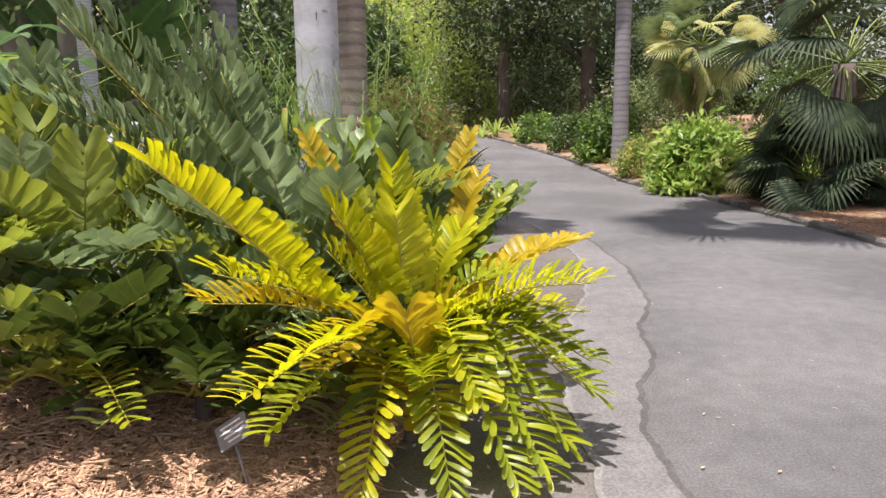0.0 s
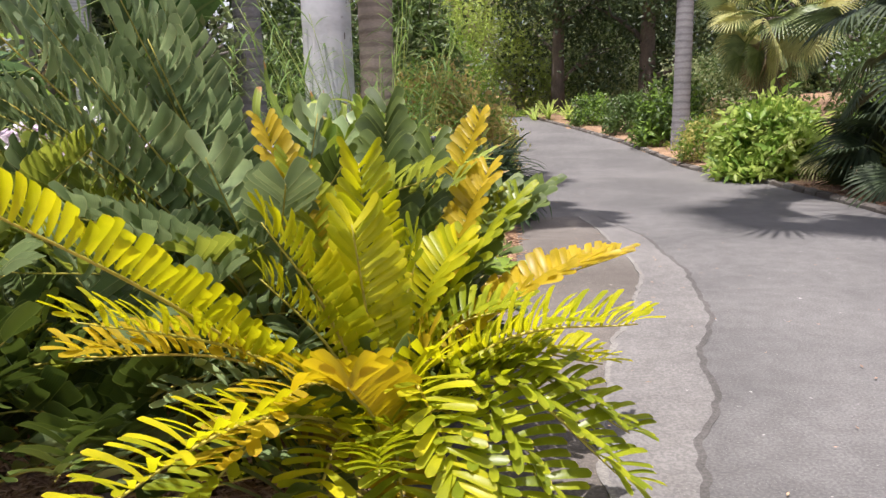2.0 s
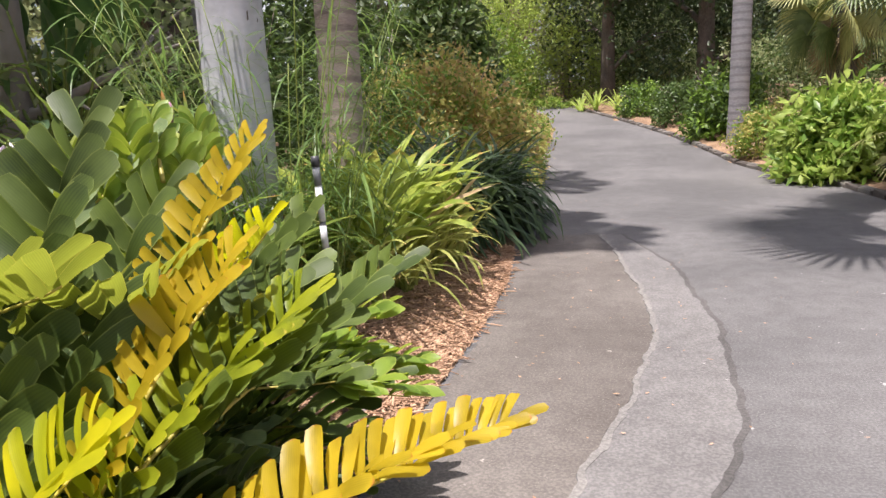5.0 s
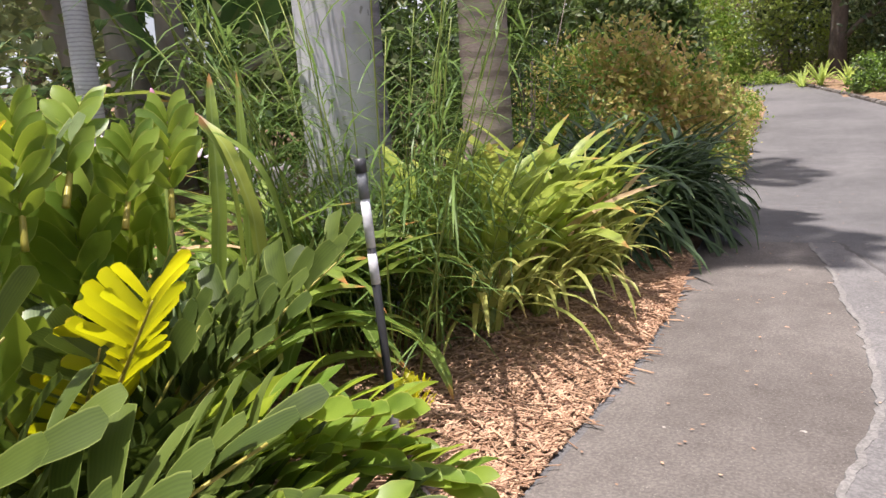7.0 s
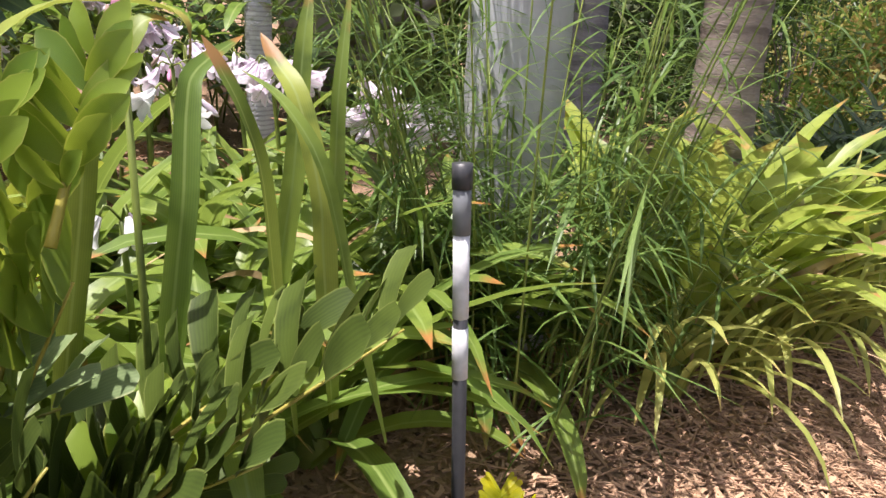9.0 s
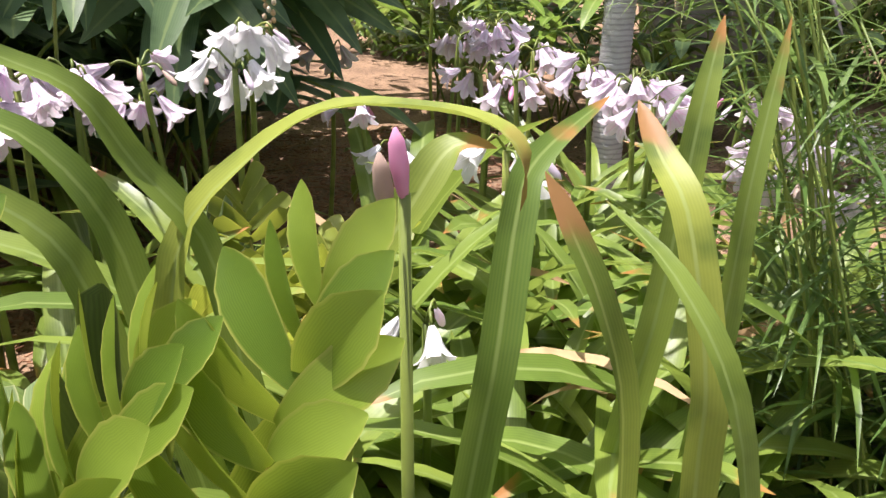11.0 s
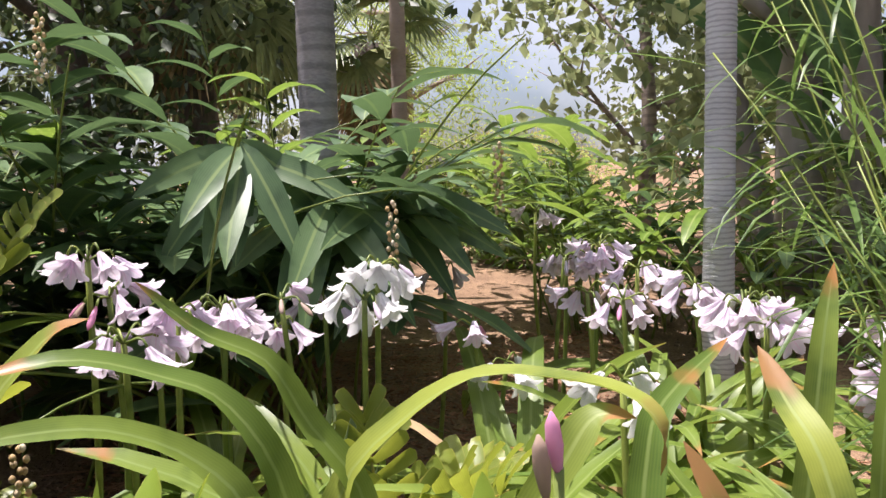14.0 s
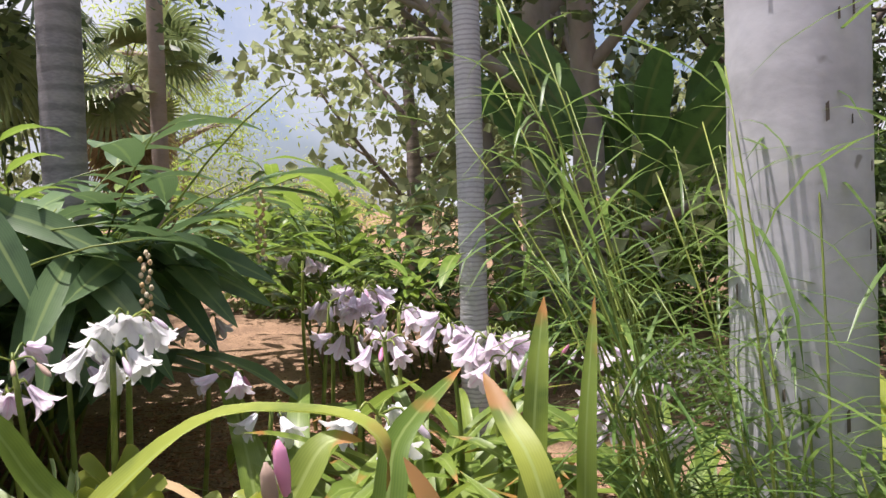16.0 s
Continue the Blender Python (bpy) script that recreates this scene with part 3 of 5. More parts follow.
def zamia(label, base, fronds, scatter, mats, group="cycads in the bed", leaf=1.0):
    """fronds: given (foot, tip, lift, material, size, single); scatter: (number, length, low, high) of others round the crown."""
    x, y = base
    b = Vector((x, y, gz(x, y)))
    zc = thing("cycad", label, "cycad", group)
    mb = MB()
    tube(mb, [b + Vector((0, 0, -0.05)), b + Vector((0, 0, 0.08)), b + Vector((0.01, 0, 0.17))], [0.034 * leaf, 0.038 * leaf, 0.024 * leaf], 9)
    part("stem", mb, M_DARKB, zc, "short scaly stem")
    top = b + Vector((0, 0, 0.14))
    for foot, tip, lift, mat, size, single in fronds:
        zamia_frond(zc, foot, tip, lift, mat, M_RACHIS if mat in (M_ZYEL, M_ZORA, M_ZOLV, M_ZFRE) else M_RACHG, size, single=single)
    n, length, lo, hi = scatter
    for i in range(n):
        az = i * 2.4 + u(-0.3, 0.3)
        el = u(lo, hi)
        L = length * u(0.75, 1.15)
        tip = top + Vector((math.cos(az) * math.cos(el), math.sin(az) * math.cos(el), math.sin(el))) * L
        tip.z = max(tip.z, gz(tip.x, tip.y) + 0.12)
        if tip.x > left_x(tip.y) + 0.3:
            tip.x = left_x(tip.y) + u(0.0, 0.3)
        if tip.x > -0.3 and 4.45 < tip.y < 5.4 and tip.z > 0.5:
            continue
        if tip.x < -1.55 and tip.y > 4.2 and y < 4.5:
            continue
        # Past y 4.05 the olive plant's fronds take the green darkened for shade.
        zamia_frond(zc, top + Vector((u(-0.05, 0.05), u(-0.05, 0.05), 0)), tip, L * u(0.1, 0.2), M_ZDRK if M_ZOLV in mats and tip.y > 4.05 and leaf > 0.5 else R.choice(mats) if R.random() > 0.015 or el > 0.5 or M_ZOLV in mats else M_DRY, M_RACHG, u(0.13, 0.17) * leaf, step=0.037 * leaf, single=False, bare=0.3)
    return zc


def build_zamias():
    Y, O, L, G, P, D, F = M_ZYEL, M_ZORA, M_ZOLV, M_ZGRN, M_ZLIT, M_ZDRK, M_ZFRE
    c = (-0.16, 3.22, 0.36)
    yellow = [
        ((-0.4, 3.2, 0.5), (-0.9, 2.2, 1.38), 0.04, Y, 0.13, True),
        (c, (0.68, 3.12, 0.78), 0.14, Y, 0.14, True),
        (c, (0.76, 3.98, 0.82), 0.14, O, 0.12, True),
        (c, (0.6, 3.3, 0.58), 0.16, Y, 0.13, True),
        (c, (0.66, 3.1, 0.42), 0.24, L, 0.13, True),
        (c, (0.64, 2.95, 0.32), 0.26, L, 0.14, True),
        (c, (0.5, 2.85, 0.14), 0.3, L, 0.14, True),
        (c, (0.58, 3.2, 0.3), 0.26, L, 0.13, False),
        (c, (0.28, 2.62, 0.08), 0.3, L, 0.13, True),
        (c, (0.02, 2.55, 0.08), 0.28, L, 0.13, True),
        (c, (0.4, 2.7, 0.1), 0.3, L, 0.13, False),
        (c, (-0.32, 2.5, 0.1), 0.26, Y, 0.12, True),
        (c, (0.13, 2.72, 0.4), 0.26, Y, 0.13, True),
        (c, (-0.63, 2.05, 0.66), 0.16, Y, 0.12, True),
        (c, (-0.62, 2.36, 0.42), 0.18, L, 0.12, True),
        (c, (-0.44, 2.5, 0.6), 0.2, O, 0.12, True),
        (c, (-0.24, 3.4, 1.28), 0.0, Y, 0.14, True),
        (c, (-0.2, 3.04, 1.12), 0.03, Y, 0.14, True),
        (c, (-0.46, 2.98, 1.14), 0.08, Y, 0.14, True),
        (c, (-0.72, 3.85, 1.4), 0.03, O, 0.11, True),
        (c, (-0.6, 3.78, 1.26), 0.05, L, 0.12, True),
        (c, (0.1, 3.6, 0.95), 0.1, Y, 0.13, True),
        (c, (0.34, 3.98, 1.08), 0.1, L, 0.13, True),
        (c, (0.47, 4.26, 1.07), 0.14, D, 0.14, True),
        (c, (-0.26, 4.2, 1.46), 0.0, D, 0.15, True),
        (c, (-0.04, 4.15, 1.3), 0.02, D, 0.14, True),
        (c, (-0.72, 2.85, 0.62), 0.14, G, 0.13, True),
        (c, (-0.5, 3.05, 0.95), 0.06, Y, 0.13, False),
        (c, (-0.95, 2.75, 0.8), 0.12, O, 0.13, False),
        (c, (-0.85, 2.6, 0.95), 0.1, Y, 0.13, True),
        ((-0.05, 3.65, 0.7), (0.17, 4.2, 1.42), 0.06, O, 0.085, True),
        ((-0.02, 3.5, 0.6), (0.21, 3.96, 1.19), 0.06, O, 0.1, True),
        ((-0.02, 3.55, 0.6), (0.27, 4.16, 1.1), 0.1, D, 0.12, True),
        (c, (0.3, 3.4, 0.75), 0.14, L, 0.13, False),
        (c, (0.2, 3.05, 0.55), 0.2, Y, 0.13, False),
        (c, (-0.02, 3.3, 1.02), 0.06, L, 0.13, False),
    ]
    zamia("cycad with yellow sunlit fronds spreading over the path edge", (-0.16, 3.22), yellow, (20, 0.8, 0.0, 0.9), [L, L, D, O, D])
    g = (-0.75, 4.05, 0.35)
    green = [
        (g, (-1.72, 3.76, 2.08), 0.06, G, 0.16, True), (g, (-2.13, 4.17, 2.09), 0.12, G, 0.16, True),
        (g, (-1.5, 4.15, 1.93), 0.05, G, 0.16, True), ((-0.9, 4.0, 0.4), (-2.15, 3.8, 1.35), 0.2, P, 0.16, True),
        (g, (-1.4, 3.4, 1.5), 0.12, G, 0.15, False), (g, (-1.9, 3.6, 1.7), 0.15, G, 0.16, False),
        (g, (-1.66, 3.3, 1.98), 0.1, G, 0.15, True), (g, (-1.35, 3.9, 2.06), 0.05, G, 0.15, True), (g, (-1.4, 4.3, 1.9), 0.05, G, 0.15, True),
        (g, (-2.12, 3.6, 1.7), 0.2, G, 0.15, True), (g, (-1.22, 3.2, 1.15), 0.15, G, 0.15, True), (g, (-1.2, 3.45, 1.6), 0.1, G, 0.15, True),
        (g, (-1.1, 3.7, 1.75), 0.05, G, 0.16, False), (g, (-1.15, 4.15, 1.72), 0.05, G, 0.16, False),
        (g, (-1.55, 3.95, 1.85), 0.08, G, 0.16, False), (g, (-1.25, 4.15, 2.0), 0.03, G, 0.16, False),
        (g, (-0.85, 3.55, 1.3), 0.05, G, 0.15, False), (g, (-0.5, 3.9, 1.45), 0.02, G, 0.15, False),
    ]
    zamia("cycad with tall arching dark green fronds", (-0.75, 4.05), green, (34, 1.2, 0.2, 1.2), [G, G, D, P])
    k = (-0.65, 4.75, 0.3)
    near = [
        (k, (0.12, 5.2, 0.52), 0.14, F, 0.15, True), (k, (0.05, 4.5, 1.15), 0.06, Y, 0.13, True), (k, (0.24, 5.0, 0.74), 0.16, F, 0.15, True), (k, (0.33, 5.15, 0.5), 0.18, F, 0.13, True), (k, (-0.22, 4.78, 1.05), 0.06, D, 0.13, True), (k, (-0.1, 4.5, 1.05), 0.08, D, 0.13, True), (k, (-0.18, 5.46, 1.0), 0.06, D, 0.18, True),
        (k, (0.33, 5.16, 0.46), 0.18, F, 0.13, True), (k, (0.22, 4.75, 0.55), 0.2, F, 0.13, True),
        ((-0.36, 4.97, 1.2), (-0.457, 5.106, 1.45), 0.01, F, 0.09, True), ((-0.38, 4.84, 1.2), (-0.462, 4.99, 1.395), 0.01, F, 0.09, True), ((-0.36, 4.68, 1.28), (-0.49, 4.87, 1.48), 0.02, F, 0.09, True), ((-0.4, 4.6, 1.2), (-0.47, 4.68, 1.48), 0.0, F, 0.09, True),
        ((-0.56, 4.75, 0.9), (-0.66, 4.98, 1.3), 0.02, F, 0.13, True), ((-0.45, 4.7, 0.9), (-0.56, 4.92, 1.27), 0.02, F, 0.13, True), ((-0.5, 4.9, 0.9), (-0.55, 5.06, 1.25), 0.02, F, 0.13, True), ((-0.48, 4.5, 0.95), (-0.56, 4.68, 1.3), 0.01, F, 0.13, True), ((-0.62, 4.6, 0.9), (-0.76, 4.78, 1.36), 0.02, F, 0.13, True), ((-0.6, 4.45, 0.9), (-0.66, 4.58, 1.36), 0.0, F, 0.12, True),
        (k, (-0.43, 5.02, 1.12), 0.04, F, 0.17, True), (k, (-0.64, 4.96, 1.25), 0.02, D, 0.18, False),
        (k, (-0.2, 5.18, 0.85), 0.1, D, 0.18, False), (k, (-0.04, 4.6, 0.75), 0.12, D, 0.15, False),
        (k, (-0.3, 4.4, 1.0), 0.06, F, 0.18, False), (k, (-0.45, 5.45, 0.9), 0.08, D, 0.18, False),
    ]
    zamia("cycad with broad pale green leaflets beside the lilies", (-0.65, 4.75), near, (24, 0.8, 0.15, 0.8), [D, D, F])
    w = (-1.85, 3.6, 0.45)
    mid = [(w, (-1.84, 3.3, 1.5), 0.03, P, 0.15, True), (w, (-1.54, 3.15, 1.4), 0.05, P, 0.15, True), (w, (-2.3, 3.5, 1.66), 0.05, P, 0.16, True), (w, (-1.8, 2.9, 1.25), 0.12, P, 0.15, True), (w, (-2.6, 3.7, 1.75), 0.06, G, 0.16, True), (w, (-2.1, 3.85, 1.85), 0.03, G, 0.16, True)]
    zamia("leafy green cycad low in the bed", (-1.85, 3.6), mid, (44, 1.0, 0.1, 1.3), [G, P, P])
    zamia("leafy green cycad at the back of the bed", (-2.45, 3.75), [], (34, 1.25, 0.3, 1.35), [G, P])
    zamia("pale green cycad spreading over the mulch", (-2.75, 3.35), [], (34, 1.2, 0.2, 1.35), [P, P, G])
    zamia("green cycad between its larger neighbours", (-1.25, 3.65), [], (30, 0.8, 0.15, 1.2), [G, P, G])
    q = (-1.6, 3.0, 0.35)
    low = [(q, (-1.6, 2.62, 0.66), 0.06, P, 0.12, True), (q, (-1.7, 2.5, 0.48), 0.1, P, 0.12, True), (q, (-1.14, 2.46, 0.42), 0.14, L, 0.1, True), (q, (-1.3, 2.6, 0.6), 0.1, D, 0.13, True), (q, (-1.95, 2.7, 0.7), 0.1, G, 0.13, True)]
    zamia("small green cycad by the sign", (-1.6, 3.0), low, (22, 0.62, 0.05, 0.9), [P, D, D])
    zamia("low green cycad at the edge of the mulch", (-1.1, 3.1), [], (26, 0.6, 0.05, 0.8), [D, G, D])
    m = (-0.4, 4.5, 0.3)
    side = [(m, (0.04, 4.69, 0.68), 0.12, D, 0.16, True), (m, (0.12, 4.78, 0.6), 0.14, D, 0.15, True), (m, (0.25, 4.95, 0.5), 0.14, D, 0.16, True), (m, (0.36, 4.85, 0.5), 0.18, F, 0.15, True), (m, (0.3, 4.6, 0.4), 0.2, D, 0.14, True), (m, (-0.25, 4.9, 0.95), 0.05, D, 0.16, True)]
    zamia("dense cycad under the fronds, its green darkened for shade", (-0.4, 4.5), side, (54, 0.62, 0.05, 0.9), [D, D, D, F], leaf=0.75)
    zamia("cycad with deep shade put into its dark green", (-0.25, 4.1), [], (50, 0.62, 0.05, 1.0), [D, D, D, F], leaf=0.75)
    zamia("small yellow cycad seedling by the pole", (-0.23, 5.84), [], (4, 0.18, 0.5, 1.0), [Y], leaf=0.38)
    zamia("green cycad among the lilies", (-2.0, 5.25), [], (9, 0.55, 0.5, 1.2), [P, G])


def strap_plant(name, label, base, n, length, width, mat, lo=0.7, hi=1.35, droop=1.5, group="", single=True, spread=0.08, wave=0.05, over=0.3):
    x, y = base
    z = gz(x, y)
    ob = thing(name, label, name.replace("_", " "), group)
    mb = MB()
    tube(mb, [(x, y, z - 0.05), (x, y, z + 0.06), (x, y, z + 0.14)], [0.05, 0.055, 0.03], 8)
    part("bulb", mb, M_STALK, ob)
    joined = MB()
    for i in range(n):
        az, L = i * 2.4 + u(-0.4, 0.4), length * u(0.65, 1.2)
        p = arc((x + u(-spread, spread), y + u(-spread, spread), z + 0.03), az, u(lo, hi), L, droop * u(0.5, 1.3), 10)
        for q in p:
            q.z = max(q.z, gz(q.x, q.y) + 0.03)
        if any(q.x > left_x(q.y) + over for q in p) and x < left_x(y):
            continue
        one = MB() if single else joined
        dry = single and R.random() < 0.05
        blade(one, p, width * u(0.75, 1.2) * (0.4 if dry else 1.0), strap_w, u(0.15, 0.4), wave=0.12 if dry else wave, twist=u(-0.5, 0.5) * (3 if dry else 1))
        if single:
            part("leaf", one, M_DRY if dry else mat, ob)
    if not single:
        part("foliage", joined, mat, ob, kind="stuff")
    return ob


def flower_mesh(kind):
    """A nodding trumpet with six flared petals, opening along +x."""
    mb = MB()
    for k in range(6):
        a = k * math.pi / 3
        rad = Vector((0, math.cos(a), math.sin(a)))
        pts = [Vector((0, 0, 0)) + rad * 0.006, Vector((0.03, 0, 0)) + rad * 0.012, Vector((0.06, 0, 0)) + rad * 0.024, Vector((0.085, 0, 0)) + rad * 0.045, Vector((0.092, 0, 0)) + rad * (0.066 if k % 2 else 0.058)]
        blade(mb, pts, 0.042, lambda s: max(0.12, math.sin(math.pi * min(0.98, 0.12 + 0.8 * s))), -0.25, up=rad)
    for k in range(4):
        pts = [Vector((0.03, 0, 0)), Vector((0.07, 0.012 * math.cos(k * 1.6), 0.012 * math.sin(k * 1.6))), Vector((0.09, 0.02 * math.cos(k * 1.6), 0.02 * math.sin(k * 1.6)))]
        tube(mb, pts, [0.0012] * 3, 4)
    return mb.mesh("flower", kind)


FLOWERS = {m.name: flower_mesh(m) for m in (M_PETAL, M_WHITE)}


def bud_mesh(mat):
    mb = MB()
    tube(mb, [(0, 0, 0), (0.015, 0, 0), (0.045, 0, 0), (0.07, 0, 0), (0.085, 0, 0)], [0.003, 0.007, 0.011, 0.009, 0.002], 7)
    return mb.mesh("bud", mat)


BUDS = [bud_mesh(M_PETAL), bud_mesh(M_BUD), bud_mesh(M_WILT), bud_mesh(M_PETAL)]


def aim(p, d, roll=0.0, s=1.0):
    q = Vector(d).to_track_quat("X", "Z").to_matrix().to_4x4()
    return Matrix.Translation(p) @ q @ Matrix.Rotation(roll, 4, "X") @ Matrix.Scale(s, 4)


def lily(head, petals, n, foot=None, scale=1.0):
    h = Vector(head)
    fx, fy = foot or (h.x + u(-0.06, 0.06), h.y + u(-0.06, 0.06))
    f = Vector((fx, fy, gz(fx, fy)))
    pale = petals is M_WHITE
    ob = thing("lily", "white trumpet lily head on a green stalk" if pale else "pale pink trumpet lily head on a green stalk", "lily", "lilies in the bed")
    mb = MB()
    m = (f + h) / 2 + Vector((u(-0.03, 0.03), u(-0.03, 0.03), 0))
    tube(mb, curve_pts([f, m, h], 9), [0.013, 0.013, 0.012, 0.012, 0.011, 0.011, 0.01, 0.01, 0.009], 7)
    part("stalk", mb, M_STALK, ob)
    for i in range(n):
        a, e = i * 2.4 + u(-0.3, 0.3), u(0.1, 1.0)
        out = Vector((math.cos(a) * math.cos(e), math.sin(a) * math.cos(e), math.sin(e)))
        k = h + out * u(0.05, 0.08) * scale
        dirn = (Vector((out.x, out.y, 0)) * 1.0 + Vector((0, 0, u(-1.3, -0.2)))).normalized()
        end = k + dirn * 0.035
        sb = MB()
        tube(sb, curve_pts([h, k, end], 6), [0.004] * 6, 5)
        part("pedicel", sb, M_STALK, ob)
        if R.random() < 0.72:
            o = new("flower", FLOWERS[petals.name])
            s = u(0.85, 1.15) * scale
        else:
            o = new("bud", R.choice(BUDS))
            s = u(0.8, 1.1) * scale
        o.parent = ob
        o.matrix_basis = aim(end, dirn, u(0, 6), s)
    return ob


def build_lilies():
    heads = [(-2.42, 4.38, 1.59, 0, 5), (-2.5, 4.42, 1.46, 0, 6), (-2.15, 4.52, 1.37, 0, 7), (-2.32, 4.65, 1.42, 0, 6), (-2.38, 4.79, 1.41, 0, 5), (-2.43, 4.97, 1.43, 0, 4),
             (-2.33, 5.29, 1.53, 1, 7), (-2.24, 5.23, 1.44, 1, 5), (-3.32, 5.77, 1.38, 0, 3), (-4.12, 6.56, 1.63, 0, 4), (-3.14, 6.32, 1.45, 0, 6), (-2.83, 6.29, 1.32, 0, 5),
             (-2.6, 6.34, 1.32, 0, 6), (-2.51, 6.61, 1.37, 0, 6), (-2.11, 6.54, 1.36, 0, 7), (-2.0, 6.55, 1.31, 0, 6), (-2.14, 7.08, 1.27, 0, 5), (-1.61, 5.81, 1.29, 1, 4),
             (-2.79, 5.75, 1.22, 0, 3), (-2.74, 5.88, 1.07, 1, 3), (-3.18, 6.52, 1.49, 0, 7), (-3.05, 6.45, 1.5, 0, 6), (-1.45, 6.6, 1.17, 0, 6), (-3.3, 6.4, 1.42, 0, 6),
             (-2.95, 6.6, 1.4, 0, 5), (-2.3, 6.75, 1.34, 1, 5), (-1.8, 6.9, 1.2, 0, 5), (-1.35, 5.5, 0.98, 1, 3), (-2.6, 4.55, 1.3, 0, 5), (-2.75, 4.75, 1.36, 0, 6), (-2.68, 4.95, 1.28, 0, 6), (-2.85, 5.15, 1.34, 0, 5)]
    for x, y, z, p, n in heads:
        lily((x, y, z - 0.04), M_WHITE if p else M_PETAL, n)
    # the pink bud on its own stalk
    ob = thing("lily", "closed bright pink lily bud on a stalk", "lily", "lilies in the bed")
    mb = MB()
    tube(mb, [(-0.7, 5.22, gz(-0.7, 5.22)), (-0.62, 5.21, 0.9), (-0.6, 5.2, 1.47)], [0.009, 0.008, 0.006], 7)
    part("stalk", mb, M_STALK, ob)
    for dx in (0.0, 0.018):
        o = new("bud", BUDS[2 if dx else 1])
        o.parent = ob
        o.matrix_basis = aim((-0.6 + dx * 0.6, 5.2 - dx, 1.46 - dx), (0.1, -0.15, 1), 0, 0.85)
    for x, y in [(-1.25, 5.0), (-1.3, 5.75), (-1.65, 5.35), (-1.75, 4.7), (-1.5, 6.2), (-2.1, 6.2), (-1.15, 6.3), (-2.6, 6.5), (-2.35, 5.75), (-0.95, 5.85), (-1.6, 6.9), (-2.6, 4.75), (-1.0, 6.6), (-1.4, 6.6), (-0.95, 5.5), (-1.9, 5.9), (-1.75, 7.2), (-2.9, 7.0)]:
        strap_plant("lily_plant", "clump of broad green strap leaves with browned tips", (x, y), 22, u(0.9, 1.15), 0.09, M_STRAP, 0.7, 1.45, 1.7, "lily clumps", over=-0.35)
    named = [([(-0.91, 5.01, 1.34), (-0.88, 5.09, 1.44), (-0.82, 5.18, 1.51), (-0.73, 5.27, 1.52), (-0.67, 5.32, 1.51), (-0.64, 5.34, 1.48), (-0.66, 5.35, 1.42)], 0.052),
             ([(-0.62, 5.5, 0.95), (-0.58, 5.45, 1.2), (-0.58, 5.41, 1.33), (-0.6, 5.38, 1.41), (-0.63, 5.36, 1.47)], 0.055),
             ([(-0.91, 5.04, 1.33), (-0.92, 4.97, 1.44), (-0.91, 4.92, 1.53), (-0.89, 4.84, 1.58), (-0.87, 4.77, 1.65)], 0.045),
             ([(-0.98, 4.93, 1.34), (-0.98, 4.86, 1.46), (-0.96, 4.78, 1.51), (-0.92, 4.68, 1.55), (-0.88, 4.57, 1.54)], 0.055),
             ([(-0.91, 4.89, 1.32), (-0.91, 4.82, 1.41), (-0.87, 4.73, 1.47), (-0.82, 4.65, 1.49), (-0.78, 4.59, 1.49)], 0.05),
             ([(-0.86, 4.5, 1.0), (-0.83, 4.54, 1.34), (-0.91, 4.56, 1.56), (-0.93, 4.58, 1.72)], 0.06),
             ([(-0.95, 4.6, 1.2), (-0.98, 4.54, 1.42), (-0.99, 4.63, 1.56), (-0.99, 4.69, 1.59)], 0.06),
             ([(-0.72, 5.18, 1.3), (-0.68, 5.24, 1.44), (-0.68, 5.28, 1.49), (-0.66, 5.32, 1.49)], 0.055),
             ([(-0.74, 5.72, 1.1), (-0.82, 5.72, 1.32), (-0.92, 5.73, 1.4), (-1.0, 5.74, 1.47)], 0.075),
             ([(-0.98, 5.82, 1.1), (-1.01, 5.88, 1.43), (-1.05, 5.94, 1.6)], 0.07), ([(-0.9, 5.9, 1.1), (-0.92, 5.93, 1.33), (-0.98, 6.02, 1.6)], 0.06),
             ([(-0.9, 5.45, 1.1), (-0.97, 5.51, 1.3), (-1.02, 5.57, 1.38), (-1.11, 5.76, 1.46)], 0.075),
             ([(-0.5, 5.62, 0.9), (-0.52, 5.56, 1.2), (-0.6, 5.52, 1.34), (-0.72, 5.5, 1.4)], 0.05)]
    ob = thing("lily_plant", "lily clump with long arching strap leaves and scorched tips", "lily plant", "lily clumps")
    mb = MB()
    tube(mb, [(-1.1, 5.3, gz(-1.1, 5.3) - 0.03), (-1.1, 5.3, 0.45), (-1.1, 5.3, 0.55)], [0.06, 0.06, 0.03], 8)
    part("bulb", mb, M_STALK, ob)
    for k, (ctrl, w) in enumerate(named):
        low = Vector((ctrl[0][0] * 2 - ctrl[1][0] - 0.03, ctrl[0][1] * 3 - ctrl[1][1] * 2, 0.5))
        mb = MB()
        first = Vector(ctrl[0])
        blade(mb, curve_pts([low, low.lerp(first, 0.4), low.lerp(first, 0.75)] + ctrl, 26), w * 0.9, strap_w, 0.35, up=Vector((0.42, 0.0, 0.9)), wave=0.1, twist=u(-0.5, 0.5))
        part("leaf", mb, M_SCORCH if k in (0, 1, 6, 7, 8) else M_STRAP, ob)


